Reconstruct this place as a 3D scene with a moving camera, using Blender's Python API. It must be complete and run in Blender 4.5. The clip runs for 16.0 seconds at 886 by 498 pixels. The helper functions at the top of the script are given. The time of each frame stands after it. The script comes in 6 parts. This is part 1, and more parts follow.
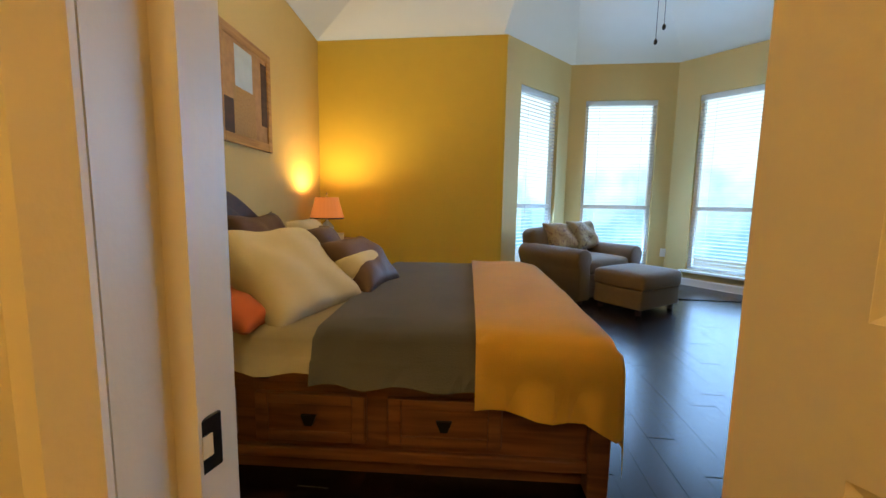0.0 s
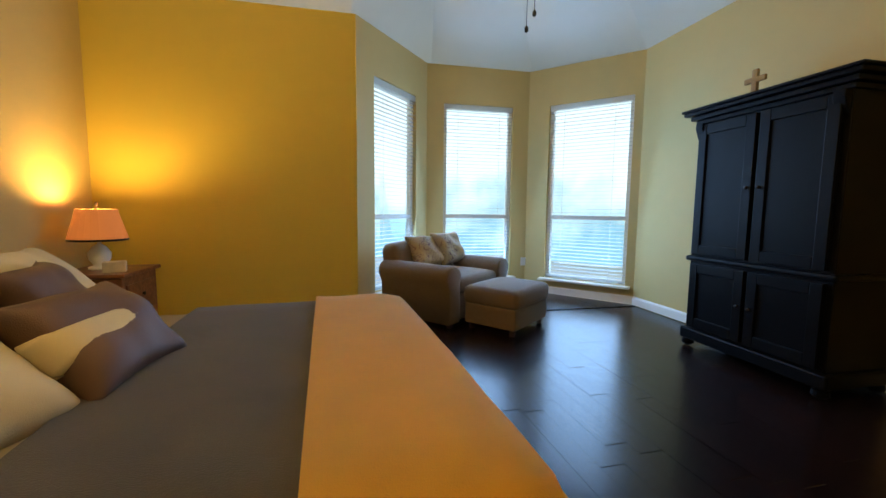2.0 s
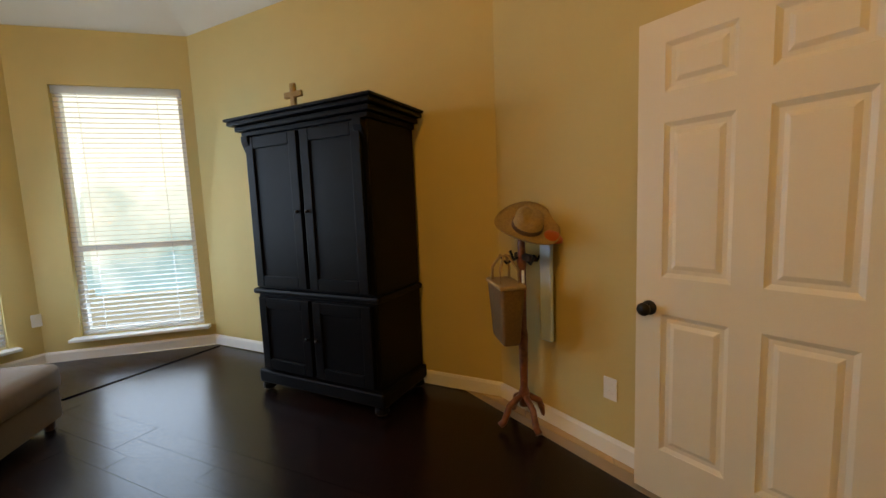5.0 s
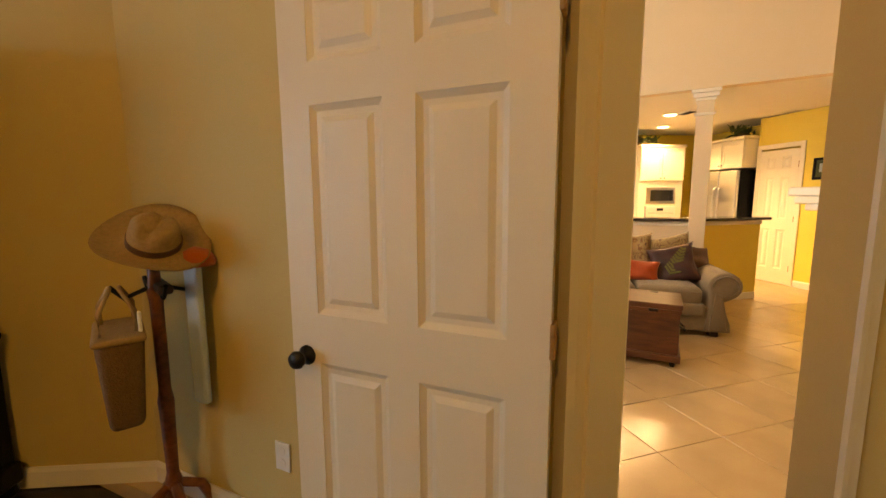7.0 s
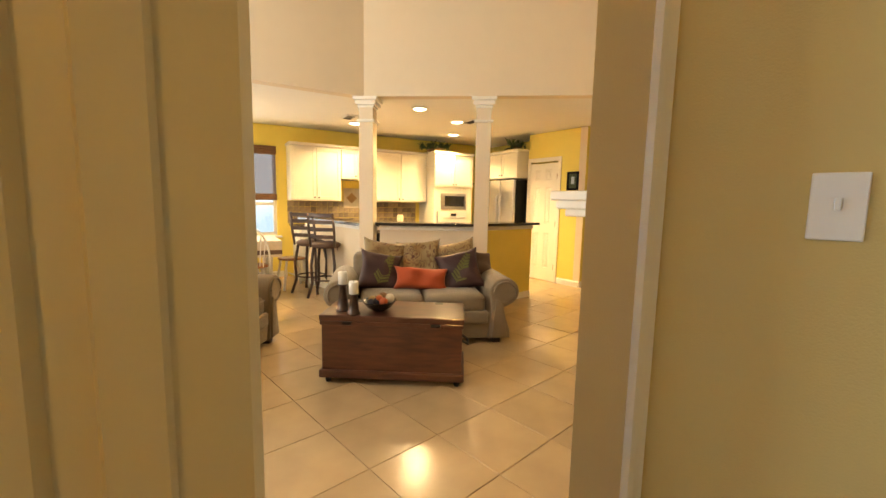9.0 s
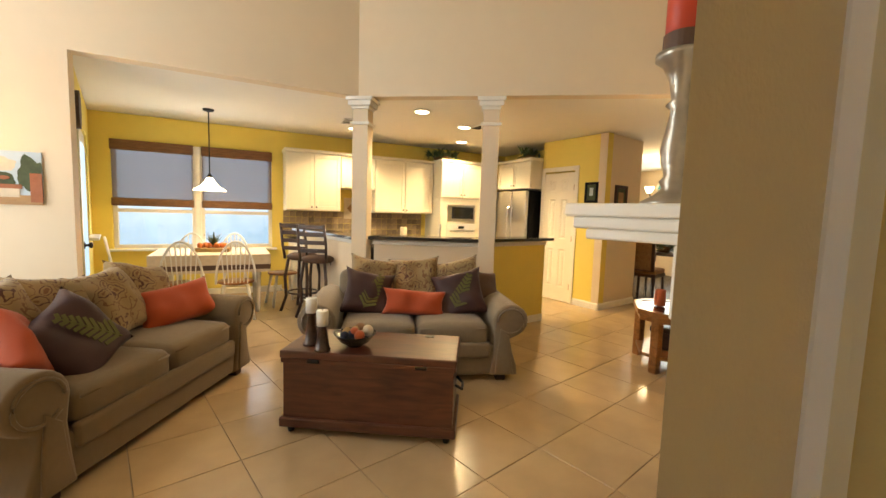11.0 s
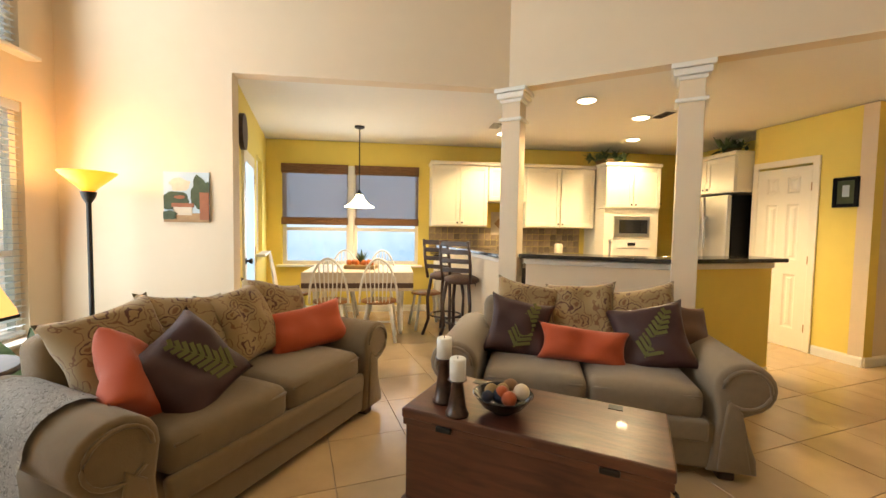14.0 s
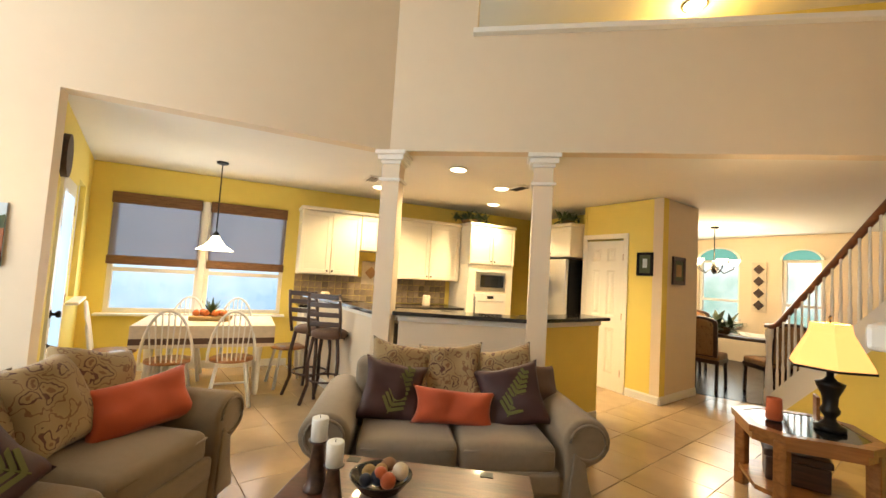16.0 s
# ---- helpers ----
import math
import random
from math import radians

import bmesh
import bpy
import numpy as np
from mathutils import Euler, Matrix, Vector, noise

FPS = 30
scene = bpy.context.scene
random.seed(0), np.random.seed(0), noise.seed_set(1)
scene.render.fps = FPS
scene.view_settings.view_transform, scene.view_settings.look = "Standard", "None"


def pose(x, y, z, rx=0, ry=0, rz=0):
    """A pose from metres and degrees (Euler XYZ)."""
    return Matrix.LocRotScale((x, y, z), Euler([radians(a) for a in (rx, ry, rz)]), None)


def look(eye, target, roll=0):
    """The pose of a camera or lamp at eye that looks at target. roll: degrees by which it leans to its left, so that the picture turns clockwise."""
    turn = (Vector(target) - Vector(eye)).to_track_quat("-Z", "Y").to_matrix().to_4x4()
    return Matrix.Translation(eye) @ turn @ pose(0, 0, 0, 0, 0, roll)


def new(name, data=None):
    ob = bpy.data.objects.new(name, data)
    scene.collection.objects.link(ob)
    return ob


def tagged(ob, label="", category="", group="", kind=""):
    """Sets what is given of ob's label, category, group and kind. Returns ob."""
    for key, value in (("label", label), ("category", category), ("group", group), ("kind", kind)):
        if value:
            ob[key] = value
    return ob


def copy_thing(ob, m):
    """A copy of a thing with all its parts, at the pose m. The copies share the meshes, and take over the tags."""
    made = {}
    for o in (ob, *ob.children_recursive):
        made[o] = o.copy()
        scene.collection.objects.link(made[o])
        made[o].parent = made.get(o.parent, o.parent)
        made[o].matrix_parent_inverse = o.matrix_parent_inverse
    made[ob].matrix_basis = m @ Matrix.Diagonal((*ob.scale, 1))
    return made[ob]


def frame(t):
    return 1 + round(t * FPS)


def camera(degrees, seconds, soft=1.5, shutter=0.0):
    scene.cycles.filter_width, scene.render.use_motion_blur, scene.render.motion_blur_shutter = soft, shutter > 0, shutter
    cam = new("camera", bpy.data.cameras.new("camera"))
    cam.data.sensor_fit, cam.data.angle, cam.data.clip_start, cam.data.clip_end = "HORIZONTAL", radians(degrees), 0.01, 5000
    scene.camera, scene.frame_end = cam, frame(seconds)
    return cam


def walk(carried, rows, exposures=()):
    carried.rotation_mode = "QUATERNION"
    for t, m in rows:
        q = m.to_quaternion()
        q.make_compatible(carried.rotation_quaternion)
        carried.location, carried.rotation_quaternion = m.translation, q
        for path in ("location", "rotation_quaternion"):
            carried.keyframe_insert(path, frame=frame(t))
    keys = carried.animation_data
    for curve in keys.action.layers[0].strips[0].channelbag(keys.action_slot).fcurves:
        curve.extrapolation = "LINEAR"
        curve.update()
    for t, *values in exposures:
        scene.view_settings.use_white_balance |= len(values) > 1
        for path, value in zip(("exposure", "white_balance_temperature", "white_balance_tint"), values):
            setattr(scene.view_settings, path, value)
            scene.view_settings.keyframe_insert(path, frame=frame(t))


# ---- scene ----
cam = camera(95.1, 16.0)
PATH = [
    (0, (0.932, 0.097, 1.105), (0.676, 2.067, 0.87), 1.0),
    (0.5, (0.914, 0.22, 1.141), (0.776, 2.201, 0.9), 1.0),
    (1, (0.89, 0.449, 1.155), (0.926, 2.434, 0.915), 1.3),
    (1.5, (0.904, 0.686, 1.136), (1.125, 2.663, 0.929), 0.7),
    (2, (0.971, 0.872, 1.15), (1.396, 2.817, 0.956), 0.6),
    (2.5, (1.049, 1.009, 1.156), (1.709, 2.89, 0.992), 0.5),
    (3, (1.124, 1.149, 1.182), (2.052, 2.914, 1.034), 0.2),
    (3.5, (1.209, 1.249, 1.201), (2.404, 2.847, 1.065), -0.6),
    (6, (2.19, 1.13, 1.384), (4.129, 1.549, 1.122), -1.7),
    (6.5, (2.325, 0.970, 1.369), (4.300, 1.151, 1.11), -1.1),
    (7, (2.43, 0.877, 1.36), (4.408, 0.726, 1.104), -0.3),
    (7.5, (2.606, 0.771, 1.37), (4.521, 0.263, 1.10), 0.6),
    (8, (2.722, 0.672, 1.34), (4.545, -0.113, 1.089), 0.9),
    (8.5, (2.851, 0.491, 1.332), (4.575, -0.495, 1.096), 1.0),
    (11, (3.381, -0.07, 1.352), (5.144, -0.997, 1.175), 1.8),
    (11.5, (3.475, -0.152, 1.345), (5.323, -0.901, 1.186), 1.5),
    (12, (3.625, -0.138, 1.342), (5.517, -0.766, 1.188), 1.8),
    (12.5, (3.803, -0.118, 1.345), (5.725, -0.646, 1.189), 1.8),
    (13, (3.9, -0.129, 1.338), (5.851, -0.543, 1.187), 1.5),
    (13.5, (4.037, -0.212, 1.316), (6.011, -0.506, 1.184), 1.1),
    (14, (4.14, -0.269, 1.301), (6.122, -0.516, 1.196), 0.9),
    (14.5, (4.18, -0.209, 1.322), (6.147, -0.564, 1.245), 1.5),
    (15, (4.193, -0.153, 1.362), (6.123, -0.677, 1.326), 2.3),
    (15.5, (4.176, -0.146, 1.402), (6.049, -0.846, 1.434), 3.1),
    (16, (4.15, -0.169, 1.44), (5.947, -1.037, 1.561), 3.5),
]
walk(cam, [(t, look(eye, target, roll)) for t, eye, target, roll in PATH],
     [(0, 1.15, 6600, 7), (2, 1.0, 6800, 8), (3.5, 0.85, 7200, 8), (6, 0.95, 13500, 24), (8.5, 1.1, 9600, 13), (11, 0.75, 7700, 9), (16, 0.85, 7200, 9)])

# ---- light ----
world = bpy.data.worlds.new("sky")
scene.world = world
world.use_nodes = True
wn = world.node_tree.nodes
sky = wn.new("ShaderNodeTexSky")
sky.sky_type, sky.sun_disc, sky.sun_elevation, sky.sun_rotation = "NISHITA", False, radians(25), radians(40)
wn["Background"].inputs[1].default_value = 0.08
world.node_tree.links.new(sky.outputs[0], wn["Background"].inputs[0])
sun = new("sun", bpy.data.lights.new("sun", "SUN"))
sun.data.energy, sun.data.angle, sun.data.color = 0.6, radians(12), (1.0, 0.95, 0.88)
sun.matrix_world = look((20, 20, 14), (0, 0, 0))
DAY, WARM, AMBER = (0.26, 0.52, 1.0), (1.0, 0.72, 0.40), (1.0, 0.64, 0.20)


def area(name, eye, target, w, h, energy, color):
    ob = new(name, bpy.data.lights.new(name, "AREA"))
    ob.data.shape, ob.data.size, ob.data.size_y, ob.data.energy, ob.data.color = "RECTANGLE", w, h, energy, color
    ob.matrix_world = look(eye, target)
    return ob


def bulb(name, at, energy, color=WARM, size=0.04):
    ob = new(name, bpy.data.lights.new(name, "POINT"))
    ob.data.energy, ob.data.color, ob.data.shadow_soft_size = energy, color, size
    ob.location = at
    return ob


# ---- materials ----
def material(name, color, rough=0.6, metal=0.0, var=0.06, scale=6.0, bump=0.02, fine=120.0, spec=0.5, rand=0.0, emit=None, coat=0.0, sheen=0.0):
    m = bpy.data.materials.new(name)
    m.use_nodes = True
    n, l = m.node_tree.nodes, m.node_tree.links
    b = n["Principled BSDF"]
    b.inputs["Roughness"].default_value, b.inputs["Metallic"].default_value = rough, metal
    b.inputs["Specular IOR Level"].default_value, b.inputs["Coat Weight"].default_value = spec, coat
    b.inputs["Sheen Weight"].default_value = sheen
    tc = n.new("ShaderNodeTexCoord")
    big = n.new("ShaderNodeTexNoise")
    big.inputs["Scale"].default_value, big.inputs["Detail"].default_value = scale, 5
    l.new(tc.outputs["Object"], big.inputs["Vector"])
    mix = n.new("ShaderNodeMix")
    mix.data_type = "RGBA"
    mix.inputs["A"].default_value = (*[c * (1 - var) for c in color], 1)
    mix.inputs["B"].default_value = (*[min(1, c * (1 + var)) for c in color], 1)
    l.new(big.outputs["Fac"], mix.inputs["Factor"])
    out = mix.outputs["Result"]
    if rand:
        info = n.new("ShaderNodeObjectInfo")
        hsv = n.new("ShaderNodeHueSaturation")
        mp = n.new("ShaderNodeMapRange")
        mp.inputs["To Min"].default_value, mp.inputs["To Max"].default_value = 1 - rand, 1 + rand
        l.new(info.outputs["Random"], mp.inputs["Value"])
        l.new(mp.outputs["Result"], hsv.inputs["Value"])
        l.new(out, hsv.inputs["Color"])
        out = hsv.outputs["Color"]
    l.new(out, b.inputs["Base Color"])
    if bump:
        fn = n.new("ShaderNodeTexNoise")
        fn.inputs["Scale"].default_value, fn.inputs["Detail"].default_value = fine, 3
        l.new(tc.outputs["Object"], fn.inputs["Vector"])
        bp = n.new("ShaderNodeBump")
        bp.inputs["Strength"].default_value, bp.inputs["Distance"].default_value = min(1, bump * 10), 0.003
        l.new(fn.outputs["Fac"], bp.inputs["Height"])
        l.new(bp.outputs["Normal"], b.inputs["Normal"])
    if emit:
        b.inputs["Emission Color"].default_value = (*emit[:3], 1)
        b.inputs["Emission Strength"].default_value = emit[3]
    return m


def wood(name, dark, light, rough=0.35, scale=2.5, stretch=(1, 12, 12), rand=0.0, coat=0.2):
    m = material(name, light, rough, rand=0, coat=coat, bump=0.015, fine=60)
    n, l = m.node_tree.nodes, m.node_tree.links
    tc = n.new("ShaderNodeTexCoord")
    mp = n.new("ShaderNodeMapping")
    mp.inputs["Scale"].default_value = stretch
    ns = n.new("ShaderNodeTexNoise")
    ns.inputs["Scale"].default_value, ns.inputs["Detail"].default_value, ns.inputs["Distortion"].default_value = scale, 6, 0.6
    rp = n.new("ShaderNodeValToRGB")
    rp.color_ramp.elements[0].color, rp.color_ramp.elements[1].color = (*dark, 1), (*light, 1)
    rp.color_ramp.elements[0].position, rp.color_ramp.elements[1].position = 0.32, 0.68
    l.new(tc.outputs["Object"], mp.inputs["Vector"])
    l.new(mp.outputs["Vector"], ns.inputs["Vector"])
    l.new(ns.outputs["Fac"], rp.inputs["Fac"])
    out = rp.outputs["Color"]
    if rand:
        info, hsv, mr = n.new("ShaderNodeObjectInfo"), n.new("ShaderNodeHueSaturation"), n.new("ShaderNodeMapRange")
        mr.inputs["To Min"].default_value, mr.inputs["To Max"].default_value = 1 - rand, 1 + rand
        l.new(info.outputs["Random"], mr.inputs["Value"])
        l.new(mr.outputs["Result"], hsv.inputs["Value"])
        l.new(out, hsv.inputs["Color"])
        out = hsv.outputs["Color"]
    l.new(out, n["Principled BSDF"].inputs["Base Color"])
    return m


def patterned(name, ground, a, b, scale=14.0, rough=0.85):
    """Woven cloth with curling medallions in two colours."""
    m = material(name, ground, rough, sheen=0.2, fine=300)
    n, l = m.node_tree.nodes, m.node_tree.links
    tc = n.new("ShaderNodeTexCoord")
    vo = n.new("ShaderNodeTexVoronoi")
    vo.inputs["Scale"].default_value = scale
    wob = n.new("ShaderNodeTexNoise")
    wob.inputs["Scale"].default_value = scale * 1.2
    add = n.new("ShaderNodeMix")
    add.data_type = "RGBA"
    add.inputs["Factor"].default_value = 0.12
    l.new(tc.outputs["Object"], wob.inputs["Vector"])
    l.new(tc.outputs["Object"], add.inputs["A"])
    l.new(wob.outputs["Color"], add.inputs["B"])
    l.new(add.outputs["Result"], vo.inputs["Vector"])
    rp = n.new("ShaderNodeValToRGB")
    rp.color_ramp.interpolation = "CONSTANT"
    els = rp.color_ramp.elements
    els[0].color, els[0].position = (*b, 1), 0.0
    els[1].color, els[1].position = (*ground, 1), 0.16
    for pos, c in ((0.3, a), (0.36, ground), (0.55, b), (0.6, ground)):
        e = els.new(pos)
        e.color = (*c, 1)
    l.new(vo.outputs["Distance"], rp.inputs["Fac"])
    l.new(rp.outputs["Color"], n["Principled BSDF"].inputs["Base Color"])
    return m


def glow(name, color, strength):
    return material(name, color, 0.5, bump=0, emit=(*color, strength))


M = {}
# One bedroom paint in two tones: lamplight and daylight are put into the colour.
M["bed_wall"] = material("wall paint, lamplit tone", (0.60, 0.45, 0.085), 0.75, var=0.04, fine=220, bump=0.03)
M["sage_wall"] = material("wall paint, daylit tone", (0.58, 0.44, 0.18), 0.75, var=0.04, fine=220, bump=0.03)
M["cream_wall"] = material("cream wall paint", (0.72, 0.60, 0.44), 0.75, var=0.03, fine=220, bump=0.03)
M["yellow_wall"] = material("yellow wall paint", (0.78, 0.62, 0.15), 0.7, var=0.04, fine=220, bump=0.03)
M["ceiling"] = material("ceiling paint", (0.78, 0.75, 0.68), 0.9, var=0.02, fine=90, bump=0.05)
M["white"] = material("white trim paint", (0.78, 0.75, 0.68), 0.4, var=0.03, bump=0.008)
M["cab"] = material("cream cabinet paint", (0.80, 0.74, 0.60), 0.4, var=0.03, bump=0.008)
M["doorpaint"] = material("door paint", (0.76, 0.66, 0.49), 0.45, var=0.03, bump=0.01)
M["plank"] = wood("dark hand-scraped oak", (0.006, 0.003, 0.003), (0.016, 0.006, 0.005), 0.26, 2.0, (1, 9, 9), rand=0.3, coat=0.05)
M["plank"].node_tree.nodes["Principled BSDF"].inputs["Specular IOR Level"].default_value = 0.35
M["tile"] = material("beige stone tile", (0.52, 0.37, 0.21), 0.2, var=0.22, scale=3.5, rand=0.07, fine=40, bump=0.008)
M["grout"] = material("grout", (0.36, 0.28, 0.2), 0.9)
M["bedwood"] = wood("reddish pine", (0.13, 0.038, 0.012), (0.27, 0.10, 0.035), 0.4)
M["headwood"] = wood("dark carved wood", (0.025, 0.010, 0.006), (0.06, 0.024, 0.012), 0.55, coat=0)
M["black"] = material("black paint, worn", (0.003, 0.003, 0.004), 0.4, var=0.4, scale=12, spec=0.12)
M["iron"] = material("dark bronze", (0.02, 0.017, 0.015), 0.4, 0.6, var=0.2)
M["grey"] = material("grey plush blanket", (0.12, 0.105, 0.085), 0.95, var=0.3, scale=5, bump=0.08, fine=260, sheen=0.3)
M["orange"] = material("golden-orange throw", (0.84, 0.46, 0.055), 0.9, var=0.1, scale=7, bump=0.06, fine=300, sheen=0.3)
M["cream"] = material("cream linen", (0.52, 0.43, 0.27), 0.85, var=0.14, bump=0.05, fine=350)
M["brownsatin"] = material("brown pillow cloth", (0.10, 0.05, 0.03), 0.6, var=0.2, bump=0.05, fine=300)
M["rust"] = material("rust-red cloth", (0.45, 0.09, 0.025), 0.8, var=0.2, bump=0.05, fine=320, sheen=0.2)
M["coral"] = material("orange-red cloth", (0.45, 0.07, 0.018), 0.8, var=0.12, bump=0.05, fine=320, sheen=0.2)
M["chenille"] = material("taupe chenille", (0.175, 0.115, 0.055), 0.9, var=0.12, scale=30, bump=0.07, fine=260, sheen=0.25)
M["loveseat"] = material("grey-taupe chenille", (0.22, 0.17, 0.115), 0.9, var=0.12, scale=30, bump=0.07, fine=260, sheen=0.25)
M["armchair"] = material("brown chenille", (0.15, 0.10, 0.06), 0.9, var=0.15, scale=30, bump=0.07, fine=260, sheen=0.2)
M["paisley"] = patterned("paisley cushion cloth", (0.31, 0.21, 0.095), (0.10, 0.035, 0.02), (0.19, 0.09, 0.035), 10)
M["plum"] = material("plum-brown satin", (0.045, 0.013, 0.012), 0.6, var=0.3, scale=8, fine=300, bump=0.04)
M["fernthread"] = material("olive embroidery", (0.12, 0.115, 0.03), 0.8)
M["trunkwood"] = wood("red-brown trunk wood", (0.055, 0.017, 0.010), (0.12, 0.038, 0.020), 0.3, 2.0, (2, 14, 14))
M["oak"] = wood("honey oak", (0.22, 0.085, 0.022), (0.38, 0.16, 0.05), 0.3)
M["cherry"] = wood("cherry wood", (0.12, 0.03, 0.012), (0.24, 0.075, 0.03), 0.3)
M["darkchair"] = wood("espresso wood", (0.03, 0.014, 0.009), (0.075, 0.034, 0.02), 0.35)
M["granite"] = material("dark granite", (0.025, 0.022, 0.02), 0.12, var=0.7, scale=90, bump=0)
M["steel"] = material("stainless steel", (0.55, 0.54, 0.52), 0.28, 1.0, var=0.05, bump=0)
M["pewter"] = material("silvered wood", (0.42, 0.38, 0.32), 0.3, 0.85, var=0.25, scale=20)
M["glassdark"] = material("dark oven glass", (0.012, 0.012, 0.013), 0.08, bump=0)
M["candle"] = material("white wax", (0.82, 0.80, 0.74), 0.5, var=0.02, bump=0.005)
M["redwax"] = material("red wax", (0.5, 0.05, 0.02), 0.45, var=0.1, bump=0.005)
M["straw"] = material("woven straw", (0.36, 0.23, 0.10), 0.9, var=0.3, scale=60, bump=0.1, fine=180)
M["wicker"] = material("brown wicker", (0.16, 0.085, 0.03), 0.8, var=0.4, scale=70, bump=0.1, fine=160)
M["leaf"] = material("dull green leaves", (0.05, 0.085, 0.025), 0.6, var=0.4, scale=20)


def see_through(name, color, clear, diffuse):
    """A thin cloth or slat that lets light through."""
    m = bpy.data.materials.new(name)
    m.use_nodes = True
    n, l = m.node_tree.nodes, m.node_tree.links
    b = n["Principled BSDF"]
    b.inputs["Base Color"].default_value, b.inputs["Roughness"].default_value = (*color, 1), 0.6
    tl, tr, m1, m2 = n.new("ShaderNodeBsdfTranslucent"), n.new("ShaderNodeBsdfTransparent"), n.new("ShaderNodeMixShader"), n.new("ShaderNodeMixShader")
    tl.inputs["Color"].default_value = (*color, 1)
    m1.inputs[0].default_value, m2.inputs[0].default_value = 1 - diffuse, clear
    l.new(b.outputs[0], m1.inputs[1])
    l.new(tl.outputs[0], m1.inputs[2])
    l.new(m1.outputs[0], m2.inputs[1])
    l.new(tr.outputs[0], m2.inputs[2])
    l.new(m2.outputs[0], n["Material Output"].inputs["Surface"])
    return m


M["slat"] = see_through("thin white blind slat", (0.86, 0.88, 0.9), 0.45, 0.3)
M["sheerwood"] = see_through("sunlit woven wood cloth", (0.36, 0.30, 0.32), 0.42, 0.4)
M["woven"] = wood("woven wood shade", (0.075, 0.03, 0.012), (0.26, 0.13, 0.06), 0.8, 10, (1, 2, 40), coat=0)
M["shade"] = material("parchment lampshade", (0.70, 0.42, 0.15), 0.8, emit=(1.0, 0.50, 0.16, 0.75))
M["shadered"] = material("red-brown lampshade", (0.42, 0.16, 0.06), 0.8, emit=(1.0, 0.28, 0.06, 0.18))
M["amberglass"] = glow("amber glass", (1.0, 0.34, 0.03), 0.9)
M["bulbglow"] = glow("lit lamp glass", (1.0, 0.86, 0.6), 6.0)
M["knit"] = patterned("speckled knit", (0.42, 0.38, 0.33), (0.09, 0.08, 0.07), (0.62, 0.58, 0.52), 28, 0.95)
M["stripe"] = patterned("tapestry chair cloth", (0.30, 0.16, 0.07), (0.07, 0.03, 0.02), (0.40, 0.27, 0.13), 20)
M["backsplash"] = material("slate backsplash tile", (0.30, 0.22, 0.13), 0.5, var=0.4, scale=12, rand=0.35)
M["wicknl"] = material("off-white enamel", (0.76, 0.73, 0.66), 0.4)
M["fruit"] = material("orange fruit", (0.65, 0.17, 0.03), 0.5)
M["pot"] = material("potpourri brown", (0.22, 0.11, 0.05), 0.8, var=0.3)
M["navy"] = material("navy ball", (0.02, 0.025, 0.05), 0.7)
M["pt_sky"] = material("painted sky", (0.45, 0.55, 0.62), 0.7, var=0.2)
M["pt_tree"] = material("painted trees", (0.05, 0.07, 0.03), 0.7, var=0.5, scale=25)
M["pt_earth"] = material("painted ochre", (0.38, 0.22, 0.10), 0.7, var=0.4, scale=14)
M["pt_red"] = material("painted roofs", (0.32, 0.11, 0.05), 0.7, var=0.3, scale=20)
M["pt_pale"] = material("painted walls", (0.62, 0.52, 0.38), 0.7, var=0.2, scale=20)
M["plastic"] = material("white plastic", (0.76, 0.74, 0.68), 0.35, bump=0)
M["gold"] = wood("gilded frame wood", (0.26, 0.12, 0.035), (0.45, 0.24, 0.08), 0.45)


def backdrop_mat(name, top, low, strength):
    m = bpy.data.materials.new(name)
    m.use_nodes = True
    n, l = m.node_tree.nodes, m.node_tree.links
    n.remove(n["Principled BSDF"])
    em = n.new("ShaderNodeEmission")
    tc, ns, rp = n.new("ShaderNodeTexCoord"), n.new("ShaderNodeTexNoise"), n.new("ShaderNodeValToRGB")
    ns.inputs["Scale"].default_value, ns.inputs["Detail"].default_value = 0.9, 8
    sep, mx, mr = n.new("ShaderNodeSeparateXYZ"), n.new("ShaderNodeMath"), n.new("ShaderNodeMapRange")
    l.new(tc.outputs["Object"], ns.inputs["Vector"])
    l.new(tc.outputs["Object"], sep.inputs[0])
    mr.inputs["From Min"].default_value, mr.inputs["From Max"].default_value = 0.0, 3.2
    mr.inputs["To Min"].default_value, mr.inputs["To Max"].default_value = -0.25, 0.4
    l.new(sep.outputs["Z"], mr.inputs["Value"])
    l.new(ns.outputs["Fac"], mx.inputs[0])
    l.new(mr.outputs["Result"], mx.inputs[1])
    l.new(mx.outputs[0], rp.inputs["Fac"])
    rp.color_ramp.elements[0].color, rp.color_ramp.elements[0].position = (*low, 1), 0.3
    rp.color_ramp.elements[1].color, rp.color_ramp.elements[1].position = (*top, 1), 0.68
    l.new(rp.outputs["Color"], em.inputs["Color"])
    em.inputs["Strength"].default_value = strength
    l.new(em.outputs[0], n["Material Output"].inputs["Surface"])
    return m


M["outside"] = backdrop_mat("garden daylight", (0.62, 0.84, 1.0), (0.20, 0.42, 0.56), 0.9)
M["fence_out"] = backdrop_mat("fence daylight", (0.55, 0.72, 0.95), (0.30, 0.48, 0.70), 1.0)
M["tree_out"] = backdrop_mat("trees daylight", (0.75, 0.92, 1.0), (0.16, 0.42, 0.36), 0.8)


